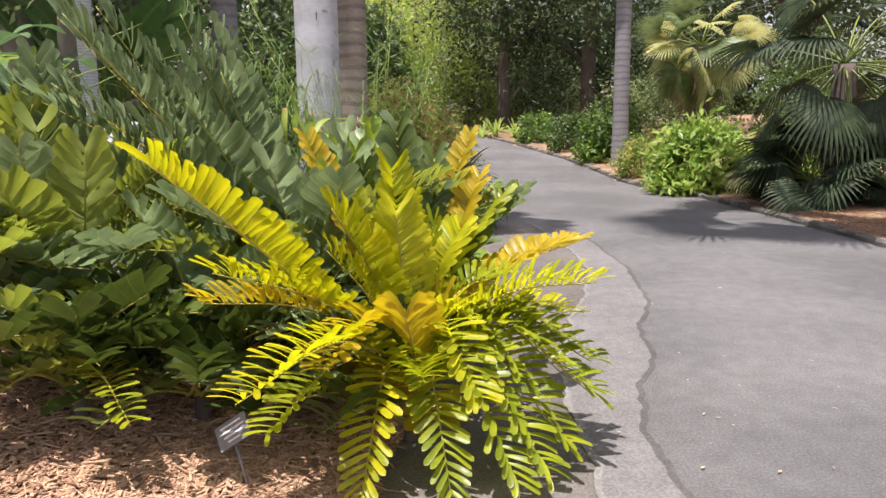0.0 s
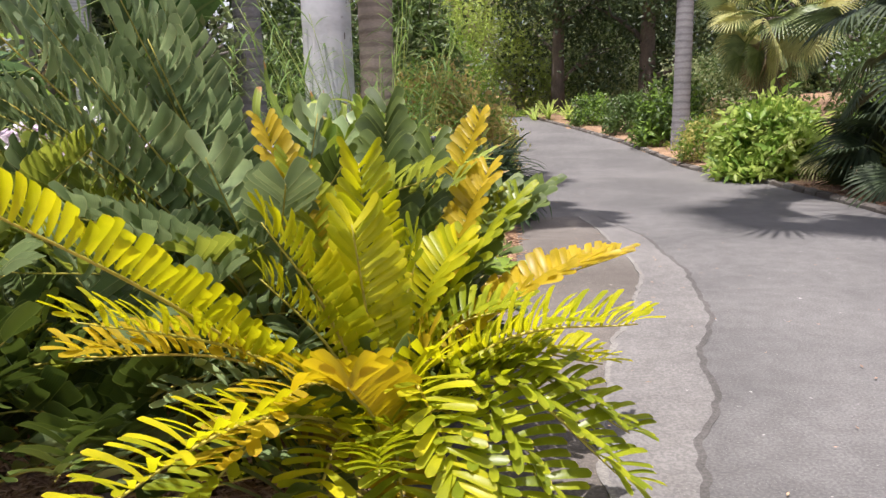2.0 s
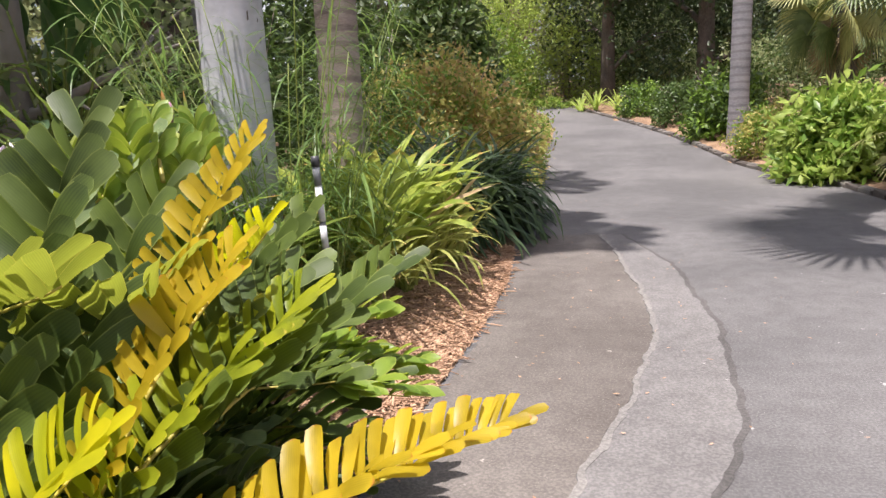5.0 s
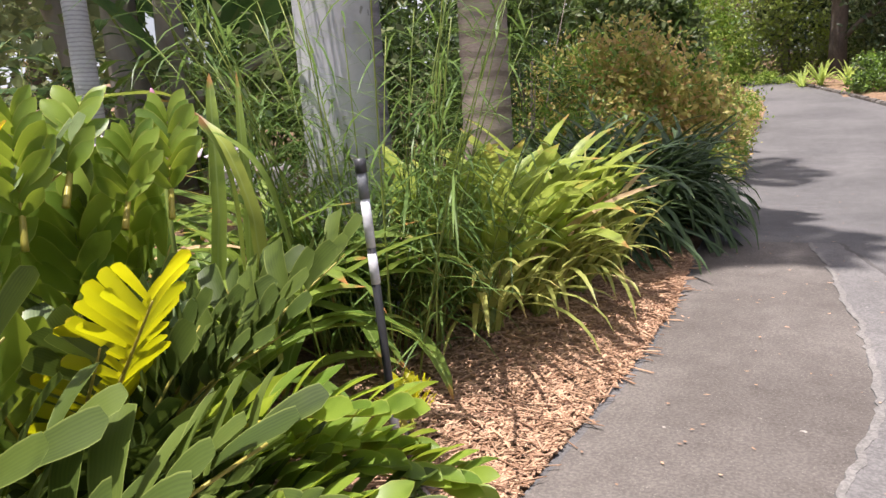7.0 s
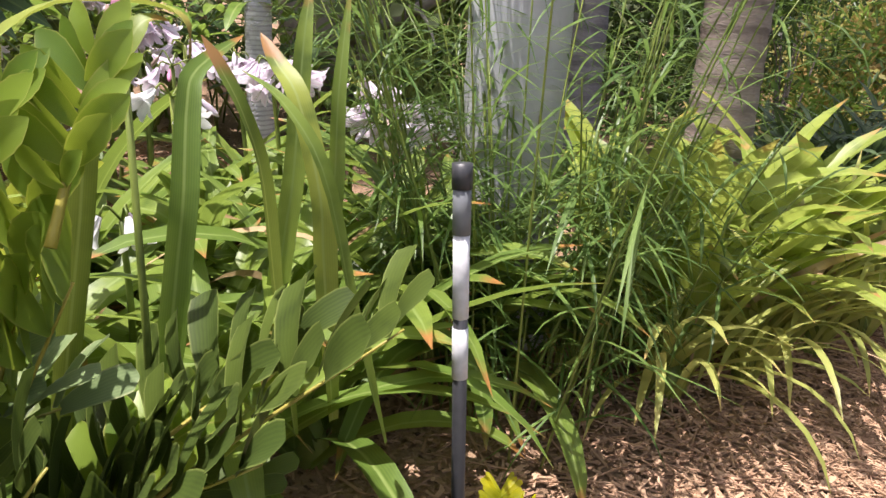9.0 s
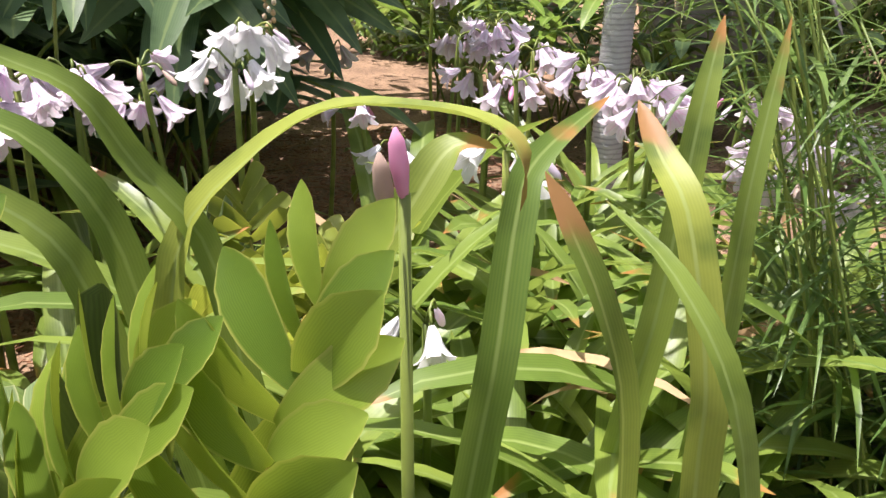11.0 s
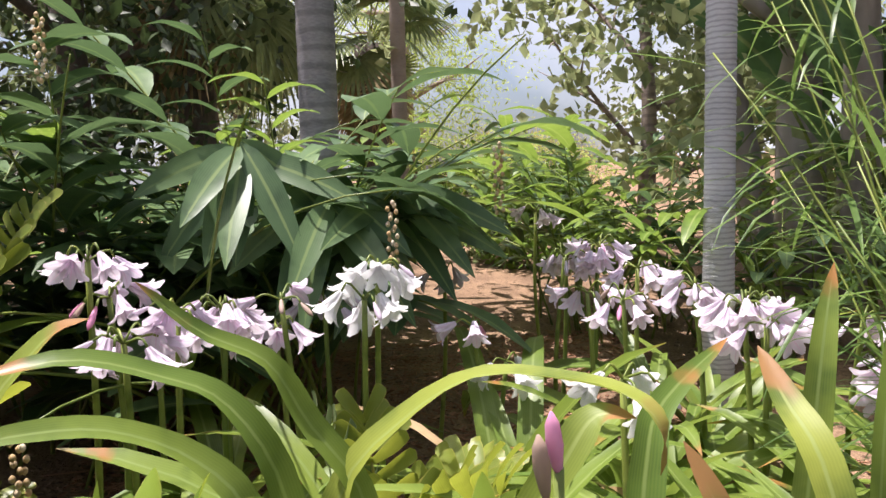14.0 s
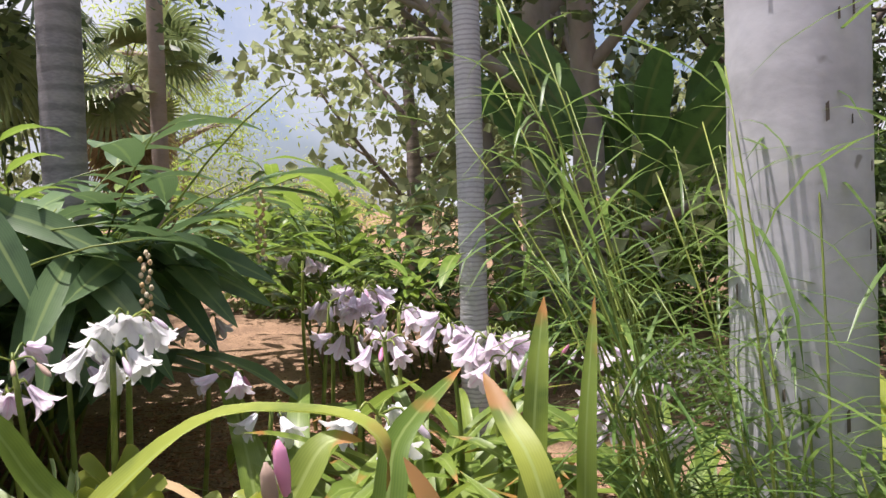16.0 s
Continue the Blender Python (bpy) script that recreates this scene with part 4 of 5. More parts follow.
def cane(parent, base, az, el, length, droop, leaf, width, mat, every=0.13, single=True):
    """A ginger cane with lance leaves in two ranks."""
    p = arc(base, az, el, length, droop, 12)
    mb = MB()
    tube(mb, p, [0.011 - 0.0007 * i for i in range(12)], 5)
    st = part("cane", mb, M_STALK, parent)
    n = int(length * 0.75 / every)
    joined = MB()
    for i in range(n):
        f = 0.25 + 0.75 * (i + 0.5) / n
        k = min(int(f * 11), 10)
        q = p[k].lerp(p[k + 1], f * 11 - k)
        t = (p[k + 1] - p[k]).normalized()
        side = t.cross(Vector((0, 0, 1)))
        side = side.normalized() if side.length > 0.05 else Vector((1, 0, 0))
        d = (side * (1 if i % 2 else -1) * u(0.55, 0.9) + t * u(0.7, 1.0) + Vector((0, 0, u(-0.15, 0.2)))).normalized()
        L = leaf * u(0.75, 1.15)
        lp = [q + d * L * s - Vector((0, 0, 1)) * L * 0.45 * s * s for s in (0, 0.15, 0.3, 0.45, 0.6, 0.75, 0.9, 1.0)]
        if lp[-1].x > -2.8:
            continue
        mb = MB() if single else joined
        blade(mb, lp, width * u(0.85, 1.15), lance_w, 0.2, wave=0.08)
        if single:
            part("leaf", mb, mat, st)
    if not single:
        part("foliage", joined, mat, st, kind="stuff")
    return p[-1]


def seed_spike(name_parent, p, n=22):
    mb = MB()
    for i in range(n):
        a = i * 2.4
        c = Vector(p) + Vector((0.018 * math.cos(a), 0.018 * math.sin(a), -0.012 * i))
        tube(mb, [c + Vector((0, 0, 0.011)), c + Vector((0, 0, 0.004)), c - Vector((0, 0, 0.006)), c - Vector((0, 0, 0.012))], [0.003, 0.009, 0.009, 0.002], 5)
    part("seed_spike", mb, M_SEED, name_parent, "hanging spike of tan seed capsules", kind="stuff")


def ginger(label, x, y, n, length, spread, mats, leaf=0.42, width=0.085, spikes=2, lo=0.75, hi=1.35, single=True):
    ob = thing("ginger", label, "ginger plant", "ginger clumps")
    for i in range(n):
        bx, by = x + u(-spread, spread), y + u(-spread, spread)
        end = cane(ob, (bx, by, gz(bx, by) - 0.02), u(0, 6.28), u(lo, hi), length * u(0.75, 1.15), u(0.5, 1.3), leaf, width, R.choice(mats), single=single)
        if i < spikes:
            seed_spike(ob, end)
    return ob


def fan_leaf(mb, hub, d, radius, segs=30, droop=0.25, spread=3.7, up=Vector((0, 0, 1))):
    """A pleated fan: narrow folded segments from one hub."""
    d = Vector(d).normalized()
    s = d.cross(up)
    s = s.normalized() if s.length > 0.05 else Vector((1, 0, 0))
    n = s.cross(d)
    for i in range(segs):
        a = (i / (segs - 1) - 0.5) * spread
        r = radius * (0.8 + 0.2 * math.cos(a)) * u(0.93, 1.05)
        e = d * math.cos(a) + s * math.sin(a)
        pts = [Vector(hub) + e * r * f + n * (0.06 * r * math.sin(f * 3)) - Vector((0, 0, 1)) * droop * r * f ** 3 for f in (0, 0.3, 0.55, 0.8, 1.0)]
        blade(mb, pts, radius * spread / segs * 0.62, lambda q: max(0.05, min(1.0, q * 2.0 + 0.1) * (1 - q ** 2.5)), 0.4, up=n)


def fan_palm(label, x, y, trunk_h, r, crown, leaves, radius, mats, skirt=0, lo=-0.5, hi=1.3, lean=(0, 0)):
    z = gz(x, y)
    ob = thing("fan_palm", label, "palm tree", "fan palms")
    mb = MB()
    k = 14
    tube(mb, [(x + lean[0] * (i / k) ** 1.5, y + lean[1] * (i / k) ** 1.5, z - 0.1 + (trunk_h + 0.1) * i / k) for i in range(k + 1)], [r * (1.15 - 0.25 * i / k + (0.05 if i % 2 else 0)) for i in range(k + 1)], 12)
    part("trunk", mb, M_DARKB, ob)
    top = Vector((x + lean[0], y + lean[1], z + trunk_h))
    for i in range(leaves + skirt):
        az = i * 2.4 + u(-0.2, 0.2)
        el = u(lo, hi) if i < leaves else u(-1.4, -0.9)
        L = crown * u(0.75, 1.15) * (1 if i < leaves else 0.55)
        p = arc(top - Vector((0, 0, 0 if i < leaves else u(0, 0.5))), az, el, L, u(0.3, 0.8), 7)
        sb = MB()
        tube(sb, p, [0.014] * 7, 5)
        st = part("petiole", sb, M_STALK, ob)
        fb = MB()
        d = (p[-1] - p[-2]).normalized() + Vector((u(-0.3, 0.3), u(-0.3, 0.3), -0.25))
        fan_leaf(fb, p[-1], d, radius * u(0.85, 1.15), droop=u(0.05, 0.4), up=Vector((u(-0.8, 0.8), u(-0.8, 0.8), 1)).normalized())
        m = M_SKIRT if i >= leaves else mats[0] if R.random() > 0.35 else mats[-1]
        part("fan_leaf", fb, m, st)
    return ob


def feather_crown(ob, top, n, length, mat):
    for i in range(n):
        az = i * 2.4
        p = arc(top, az, u(0.2, 1.1), length * u(0.85, 1.1), u(1.2, 1.9), 14)
        mb = MB()
        tube(mb, p, [0.03 - 0.0019 * k for k in range(14)], 5)
        fr = part("frond", mb, M_STALK, ob)
        lb = MB()
        for k in range(46):
            f = 0.15 + 0.85 * k / 46
            j = min(int(f * 13), 12)
            q = p[j].lerp(p[j + 1], f * 13 - j)
            t = (p[j + 1] - p[j]).normalized()
            s = t.cross(Vector((0, 0, 1))).normalized()
            for sg in (-1, 1):
                L = 0.55 * math.sin(math.pi * (0.1 + 0.85 * f)) + 0.1
                d = (s * sg + t * 0.7).normalized()
                blade(lb, [q + d * L * h - Vector((0, 0, 1)) * L * 0.4 * h * h for h in (0, 0.4, 0.75, 1.0)], 0.045, lance_w, 0.2)
        part("foliage", lb, mat, fr, kind="stuff")


def ring_trunk(label, x, y, r, h, mat, pitch, depth, name="palm_tree", crown=None, lean=(0, 0), sides=20, scars=False):
    z = gz(x, y)
    ob = thing(name, label, "palm tree", "tall palm trunks")
    mb = MB()
    n = int(h / pitch) * 2
    pts, rad = [], []
    for i in range(n + 1):
        f = i / n
        pts.append((x + lean[0] * f * h, y + lean[1] * f * h, z - 0.15 + (h + 0.15) * f))
        rad.append(r * (1.0 + 0.22 * math.exp(-f * h * 1.8) - 0.12 * f) + (depth if i % 2 else 0) + u(-0.3, 0.3) * depth)
    tube(mb, pts, rad, sides)
    part("trunk", mb, mat, ob)
    if scars:
        sb = MB()
        for i in range(44):
            a, zz = u(0, 6.28), z + u(0.3, 3.4)
            c = Vector((x + math.cos(a) * r * 1.03, y + math.sin(a) * r * 1.03, zz))
            tt = Vector((-math.sin(a), math.cos(a), 0))
            w, hh = u(0.003, 0.006), u(0.01, 0.04)
            o = Vector((math.cos(a), math.sin(a), 0)) * 0.004
            sb.add([c - tt * w - Vector((0, 0, hh)) + o, c + tt * w - Vector((0, 0, hh * 0.8)) + o, c + tt * w * 0.8 + Vector((0, 0, hh)) + o, c - tt * w + Vector((0, 0, hh * 0.7)) + o], [(0, 1, 2, 3)])
        part("bark_scarring", sb, M_DARKB, ob, "small dark splits in the bark", kind="stuff")
    if crown:
        feather_crown(ob, Vector(pts[-1]), crown[0], crown[1], crown[2])
    return ob


def tree(label, x, y, h, r, crown_r, mat, bark, leaves=3500, leaf=0.09, limbs=7, first=0.4, squash=0.5, name="tree", flat=0.7, hang=0.0, clump=0.28, lean=(0, 0)):
    """Tapered trunk, forking limbs, and a ragged crown of leaf clumps."""
    z = gz(x, y)
    ob = thing(name, label, "tree", "garden trees")
    mb = MB()
    top = Vector((x + lean[0], y + lean[1], z + h * 0.8))
    tp = curve_pts([(x, y, z - 0.2), (x + lean[0] * 0.3 + u(-0.1, 0.1), y + lean[1] * 0.3 + u(-0.1, 0.1), z + h * 0.3), (x + lean[0] * 0.7, y + lean[1] * 0.7, z + h * 0.55), top], 10)
    tube(mb, tp, [r * (1.2 - 0.95 * i / 9) for i in range(10)], 10)
    part("trunk", mb, bark, ob)
    ends = [top]
    for i in range(limbs):
        lb = MB()
        f = first + (0.95 - first) * i / limbs
        k = min(int(f * 9), 8)
        a = i * 2.4 + u(-0.4, 0.4)
        L = crown_r * u(0.6, 1.1)
        p = arc(tp[k], a, u(0.3, 1.0), L, u(-0.3, 0.6), 6)
        tube(lb, p, [r * 0.45 * (1 - 0.16 * j) for j in range(6)], 6)
        ends += [p[3], p[5]]
        for q in (2, 3, 4):
            p2 = arc(p[q], a + u(-1.3, 1.3), u(-0.1, 0.9), L * u(0.35, 0.6), u(0, 0.7), 5)
            tube(lb, p2, [r * 0.18 * (1 - 0.2 * j) for j in range(5)], 5)
            ends += [p2[2], p2[4]]
        part("limb", lb, bark, ob)
    rng = np.random.default_rng(int(abs(x * 31 + y * 17) * 10) + 1)
    e = np.array([tuple(q) for q in ends])
    pick = e[rng.integers(0, len(e), leaves // 25)]
    pick = pick + rng.normal(size=pick.shape) * crown_r * clump * np.array([1, 1, flat])
    c = np.repeat(pick, 25, 0)
    off = rng.normal(size=c.shape) * crown_r * 0.075
    if hang:
        off[:, 2] -= np.abs(rng.normal(size=len(c))) * crown_r * hang
    cloud("crown", c + off, leaf, mat, ob, squash, hang=hang * 2)
    return ob


def bush(label, x, y, rx, ry, h, mats, n, leaf, squash=0.5, name="bush", category="bush", top=0.0):
    """Stems and leaves thickest near the rounded, uneven outside."""
    z = gz(x, y)
    ob = thing(name, label, category, "shrubs")
    rng = np.random.default_rng(int(abs(x * 13 + y * 29) * 10) + 3)
    for i in range(8):
        mb = MB()
        a = rng.uniform(0, 6.28)
        e = Vector((x + math.cos(a) * rx * 0.7, y + math.sin(a) * ry * 0.7, z + h * rng.uniform(0.5, 0.95)))
        tube(mb, curve_pts([(x + math.cos(a) * 0.1, y + math.sin(a) * 0.1, z - 0.03), (x + math.cos(a) * rx * 0.3, y + math.sin(a) * ry * 0.3, z + h * 0.4), e], 6), [0.014, 0.012, 0.01, 0.008, 0.006, 0.004], 5)
        part("stem", mb, M_BROWN, ob)
    m = n // 14
    d = rng.normal(size=(m, 3))
    d /= np.linalg.norm(d, axis=1)[:, None]
    d[:, 2] = np.abs(d[:, 2])
    rad = rng.uniform(0.35, 1.0, (m, 1)) ** 0.4
    lump = np.array([0.82 + 0.36 * noise.noise(Vector((q[0] * 2 + x, q[1] * 2 + y, q[2] * 2))) for q in d])[:, None]
    c = d * rad * lump * np.array([rx, ry, h]) + np.array([x, y, z + 0.04])
    c = np.repeat(c, 14, 0) + rng.normal(size=(m * 14, 3)) * min(rx, h) * 0.09
    c[:, 2] = np.maximum(c[:, 2], z + 0.02)
    k = len(c) // len(mats)
    for i, mt in enumerate(mats):
        cloud("foliage", c[i * k:(i + 1) * k], leaf, mt, ob, squash)
    return ob


def reed_clump(label, x, y, n, h, spread):
    """Thin canes with whorls of long grassy leaves."""
    ob = thing("reed_clump", label, "reeds", "reeds")
    st, lf = MB(), MB()
    for i in range(n):
        a = u(0, 6.28)
        rr = spread * math.sqrt(u(0, 1))
        bx, by = x + math.cos(a) * rr, y + math.sin(a) * rr
        p = arc((bx, by, gz(bx, by) - 0.02), a, u(1.2, 1.55), h * u(0.5, 1.1), u(0.1, 0.6), 9)
        if min(q.y for q in p) < 6.0 or any(q.x > left_x(q.y) - 0.3 for q in p):
            continue
        tube(st, p, [0.005 - 0.0003 * k for k in range(9)], 5)
        for j in range(2, 9):
            for q in range(4):
                b, L = u(0, 6.28), u(0.2, 0.5)
                lp = arc(p[j].lerp(p[j - 1], u(0, 1)), b, u(-0.3, 0.9), L, u(0.3, 1.4), 5)
                blade(lf, lp, u(0.007, 0.016), lance_w, 0.2)
    part("cane_growth", st, M_STALK, ob, kind="stuff")
    part("foliage", lf, M_REED, ob, kind="stuff")


def paddle_plant(label, x, y, n, h, leaf, width):
    ob = thing("paddle_plant", label, "paddle plant", "paddle plants")
    z = gz(x, y)
    for i in range(n):
        a = i * 2.4
        p = arc((x + u(-0.3, 0.3), y + u(-0.3, 0.3), z), a, u(1.15, 1.5), h * u(0.5, 1.0), u(0.0, 0.3), 6)
        mb = MB()
        tube(mb, p, [0.03, 0.026, 0.022, 0.018, 0.015, 0.012], 6)
        st = part("stalk", mb, M_STALK, ob)
        t = (p[-1] - p[-2]).normalized()
        L = leaf * u(0.8, 1.2)
        e = t.copy()
        lp = [p[-1]]
        for k in range(9):
            e = (e + Vector((math.cos(a) * 0.09, math.sin(a) * 0.09, -0.04))).normalized()
            lp.append(lp[-1] + e * L / 9)
        lb = MB()
        blade(lb, lp, width * u(0.85, 1.2), lambda s: max(0.04, math.sin(math.pi * min(0.98, s ** 0.7)) ** 0.55), 0.25, up=Vector((math.cos(a + 1.6), math.sin(a + 1.6), 0.6)), wave=0.05)
        part("leaf", lb, M_BANANA, st)


def build_pole():
    ob = thing("stake", "black garden stake wrapped in bands of white tape", "stake")
    a, b = Vector((-0.12, 5.6, gz(-0.12, 5.6) - 0.05)), Vector((-0.17, 5.58, 1.28))

    def seg(name, f, g, r, mat, label=""):
        mb = MB()
        tube(mb, [a.lerp(b, f), a.lerp(b, (f + g) / 2), a.lerp(b, g)], [r, r, r], 12)
        part(name, mb, mat, ob, label)

    seg("shaft", 0, 0.93, 0.014, M_POLE)
    seg("tape_band", 0.68, 0.76, 0.0155, M_TAPE, "white tape")
    seg("tape_band", 0.775, 0.9, 0.0155, M_TAPE, "white tape")
    seg("tape_band", 0.28, 0.37, 0.0155, M_TAPE, "white tape")
    seg("sleeve", 0.9, 0.97, 0.017, M_CAP, "grey sleeve")
    seg("cap", 0.965, 1.0, 0.019, M_POLE, "black end cap")


def build_sign():
    ob = thing("plant_label", "small grey engraved plant label on a thin metal stake", "plant label")
    foot, head = Vector((-0.76, 2.6, gz(-0.76, 2.6) - 0.03)), Vector((-0.82, 2.62, 0.3))
    mb = MB()
    tube(mb, [foot, (foot + head) / 2, head], [0.006] * 3, 6)
    part("stake", mb, M_SIGN, ob)
    pl = MB()
    X, Yv = Vector((0.82, -0.1, 0.56)).normalized(), Vector((-0.22, 0.55, 0.8)).normalized()
    Yv = (Yv - X * Yv.dot(X)).normalized()
    N = X.cross(Yv)
    c = head + Vector((0, 0, 0.02))

    def slab(mb, ox, oy, w, h, t0, t1):
        k = [c + X * (ox + sx * w) + Yv * (oy + sy * h) + N * t for t in (t0, t1) for sx, sy in ((-1, -1), (1, -1), (1, 1), (-1, 1))]
        mb.add(k, [(4, 5, 6, 7), (0, 3, 2, 1), (0, 1, 5, 4), (1, 2, 6, 5), (2, 3, 7, 6), (3, 0, 4, 7)])

    slab(pl, 0, 0, 0.075, 0.05, 0, 0.004)
    plate = part("plate", pl, M_SIGN, ob, smooth=False)
    for i, w in enumerate((0.05, 0.06, 0.045, 0.03)):
        lb = MB()
        slab(lb, 0, 0.032 - i * 0.02, w, 0.0035, 0.004, 0.0052)
        part("line", lb, M_INK, plate, "engraved line", smooth=False)


def build_rocks():
    for x, y, s in [(-0.1, 11.9, 0.36), (0.25, 11.7, 0.33), (0.4, 11.3, 0.14)]:
        bm = bmesh.new()
        bmesh.ops.create_icosphere(bm, subdivisions=3, radius=1)
        for v in bm.verts:
            v.co *= 1 + 0.35 * noise.noise(v.co * 1.3 + Vector((x, y, 0)))
            v.co = Vector((v.co.x * s * 1.3, v.co.y * s, v.co.z * s * 0.9))
        me = bpy.data.meshes.new("rock")
        bm.to_mesh(me)
        bm.free()
        me.materials.append(M_ROCK)
        ob = tagged(new("rock", me), "pale cream boulder among dark strap leaves", "rock", "rocks")
        ob.location = (x, y, gz(x, y) + s * 0.45)


build_ground()
build_path()
build_pole()
build_sign()
build_rocks()
build_zamias()
build_lilies()

# tall trunks near the path
CR = (9, 2.2, M_TREEM)
ring_trunk("smooth pale grey palm trunk with fine rings", -1.17, 7.07, 0.205, 17.0, M_GUM, 0.22, 0.002, crown=(6, 0.85, M_TREEM), sides=28, scars=True)
ring_trunk("slim pale trunk with close raised rings", -3.54, 7.44, 0.082, 18.0, M_SLIM, 0.03, 0.004, crown=(9, 1.8, M_TREEM), lean=(0.0, 0.004))
ring_trunk("brown ringed palm trunk", -1.1, 9.1, 0.19, 12.5, M_BROWN, 0.14, 0.006, crown=(6, 0.8, M_TREEM), lean=(0.004, 0))
ring_trunk("shaded grey palm trunk", -3.08, 10.7, 0.18, 22.0, M_GREYB, 0.2, 0.004, crown=CR)
ring_trunk("grey brown palm trunk behind the path", 4.67, 19.05, 0.2, 8.0, M_GREYB, 0.16, 0.006, crown=(9, 1.2, M_TREEM))
ring_trunk("smooth dark grey palm trunk", -6.51, 5.45, 0.17, 22.0, M_GREYB, 0.25, 0.004, crown=CR)
ring_trunk("thin tan palm trunk", -9.35, 6.73, 0.1, 22.0, M_TANB, 0.2, 0.003, crown=(9, 2.0, M_TREEM))

# bed beside the path
reed_clump("tall clump of thin grassy green canes by the stake", -0.68, 6.48, 100, 2.3, 0.38)
reed_clump("thin grassy canes at the bed's edge", -0.75, 7.1, 16, 1.4, 0.3)
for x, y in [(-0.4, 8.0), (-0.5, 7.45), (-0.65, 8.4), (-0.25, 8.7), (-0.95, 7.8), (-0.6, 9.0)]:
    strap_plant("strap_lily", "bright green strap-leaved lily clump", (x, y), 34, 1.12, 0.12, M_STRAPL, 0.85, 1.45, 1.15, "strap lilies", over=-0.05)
for x, y in [(-0.1, 10.2), (-0.4, 10.4), (0.05, 10.8), (-0.8, 10.1), (0.05, 11.3), (-0.4, 11.0), (-0.9, 10.8), (-0.5, 9.8)]:
    strap_plant("dark_strap_plant", "dense dark green strap-leaved clump", (x, y), 190, 1.25, 0.05, M_DSTRAP, 0.35, 1.45, 2.0, "dark strap clumps", single=False, spread=0.3, over=0.5)
for x, y in [(-0.2, 7.6), (-0.35, 7.2), (-0.1, 8.15), (0.0, 8.6), (-0.2, 7.9), (0.0, 9.0)]:
    strap_plant("strap_lily", "drooping yellow green strap leaves over mulch", (x - 0.05, y), 46, 0.95, 0.032, M_STRAPY, 0.8, 1.4, 1.7, "strap lilies", over=-0.04)
bush("rounded shrub with yellow and coppery leaves", -1.1, 14.2, 1.75, 1.7, 2.1, [M_BUSHY, M_BUSHR, M_BUSH, M_BUSHY], 18000, 0.1)
for y in (13.4, 14.6, 15.9, 17.2):
    bush("low yellow green shrub at the path's edge", 0.2, y, 0.5, 0.8, 0.75, [M_BUSHY, M_BUSH], 2600, 0.07)
bush("small dark green weed beside the stake", -0.12, 5.69, 0.09, 0.09, 0.09, [M_BUSHD, M_BUSH], 170, 0.035, 0.7, name="weed", category="weed")
bush("low dark shrub at the path's edge", -0.1, 12.7, 0.5, 0.8, 0.6, [M_BUSHD, M_BUSH], 2500, 0.08)
bush("low green shrub at the path's edge", 0.0, 20.5, 0.9, 2.4, 0.9, [M_BUSHY, M_BUSH], 5000, 0.08)
bush("rounded shrub with yellow and coppery leaves", -0.45, 17.4, 0.95, 1.5, 1.4, [M_BUSHY, M_BUSHR], 5000, 0.08)
bush("low bright green ground cover", 0.2, 33.0, 1.6, 1.2, 0.5, [M_BUSH, M_TREEL], 5000, 0.09, name="ground_cover", category="ground cover")

# beds on the far side of the path
bush("broad-leaved bright green shrub by the kerb", 5.25, 14.6, 1.2, 1.0, 1.5, [M_TREEL, M_BUSH, M_TREEL], 6500, 0.22, 0.36)
bush("yellow green shrub by the kerb", 4.75, 17.3, 0.7, 0.8, 1.1, [M_BUSHY, M_BUSH], 4000, 0.08)
bush("dark glossy green shrub by the kerb", 4.75, 20.4, 1.1, 1.4, 1.75, [M_BUSHD, M_BUSH], 5200, 0.17, 0.45)
bush("dark green shrub by the kerb", 4.3, 23.6, 1.1, 1.2, 1.3, [M_BUSHD], 4500, 0.12)
bush("dark green shrub at the bend", 3.6, 27.0, 1.0, 1.2, 1.1, [M_BUSHD, M_BUSH], 4000, 0.12)
bush("leafy green shrub behind the palms", 8.2, 15.5, 1.6, 1.5, 2.2, [M_BUSH, M_BUSHD], 5000, 0.13)
for x, y in [(2.2, 29.8), (2.9, 29.0), (1.7, 30.6)]:
    strap_plant("strap_lily", "pale spiky leaves at the path's bend", (x, y), 26, 0.8, 0.07, M_TREEL, 0.5, 1.4, 0.5, "spiky plants", single=False)
fan_palm("fan palm with pale drooping leaves and a dry skirt", 5.75, 16.4, 2.9, 0.22, 0.9, 40, 0.6, [M_FANY, M_FAN], skirt=12, lo=-0.9)
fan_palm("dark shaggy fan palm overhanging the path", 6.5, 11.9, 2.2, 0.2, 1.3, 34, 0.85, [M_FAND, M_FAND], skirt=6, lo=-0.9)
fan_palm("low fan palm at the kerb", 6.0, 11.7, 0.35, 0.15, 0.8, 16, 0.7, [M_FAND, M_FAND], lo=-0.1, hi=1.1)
fan_palm("low fan palm with a pale folded leaf", 5.9, 14.1, 0.3, 0.12, 0.55, 10, 0.5, [M_FAN, M_FANY], lo=0.2, hi=1.2)
fan_palm("fan palm with dry leaves near the kerb", 7.6, 10.6, 0.7, 0.16, 0.9, 14, 0.8, [M_FAN, M_SKIRT], lo=-0.2, hi=1.2)

# Added out of view: its leaning crown casts the frond shadow by the kerb.
fan_palm("unseen tall fan palm added to shadow the path by the kerb", 6.2, 7.6, 7.5, 0.2, 1.7, 30, 1.1, [M_FAND, M_FAN], lo=-0.1, hi=0.9, lean=(-1.9, 1.7))

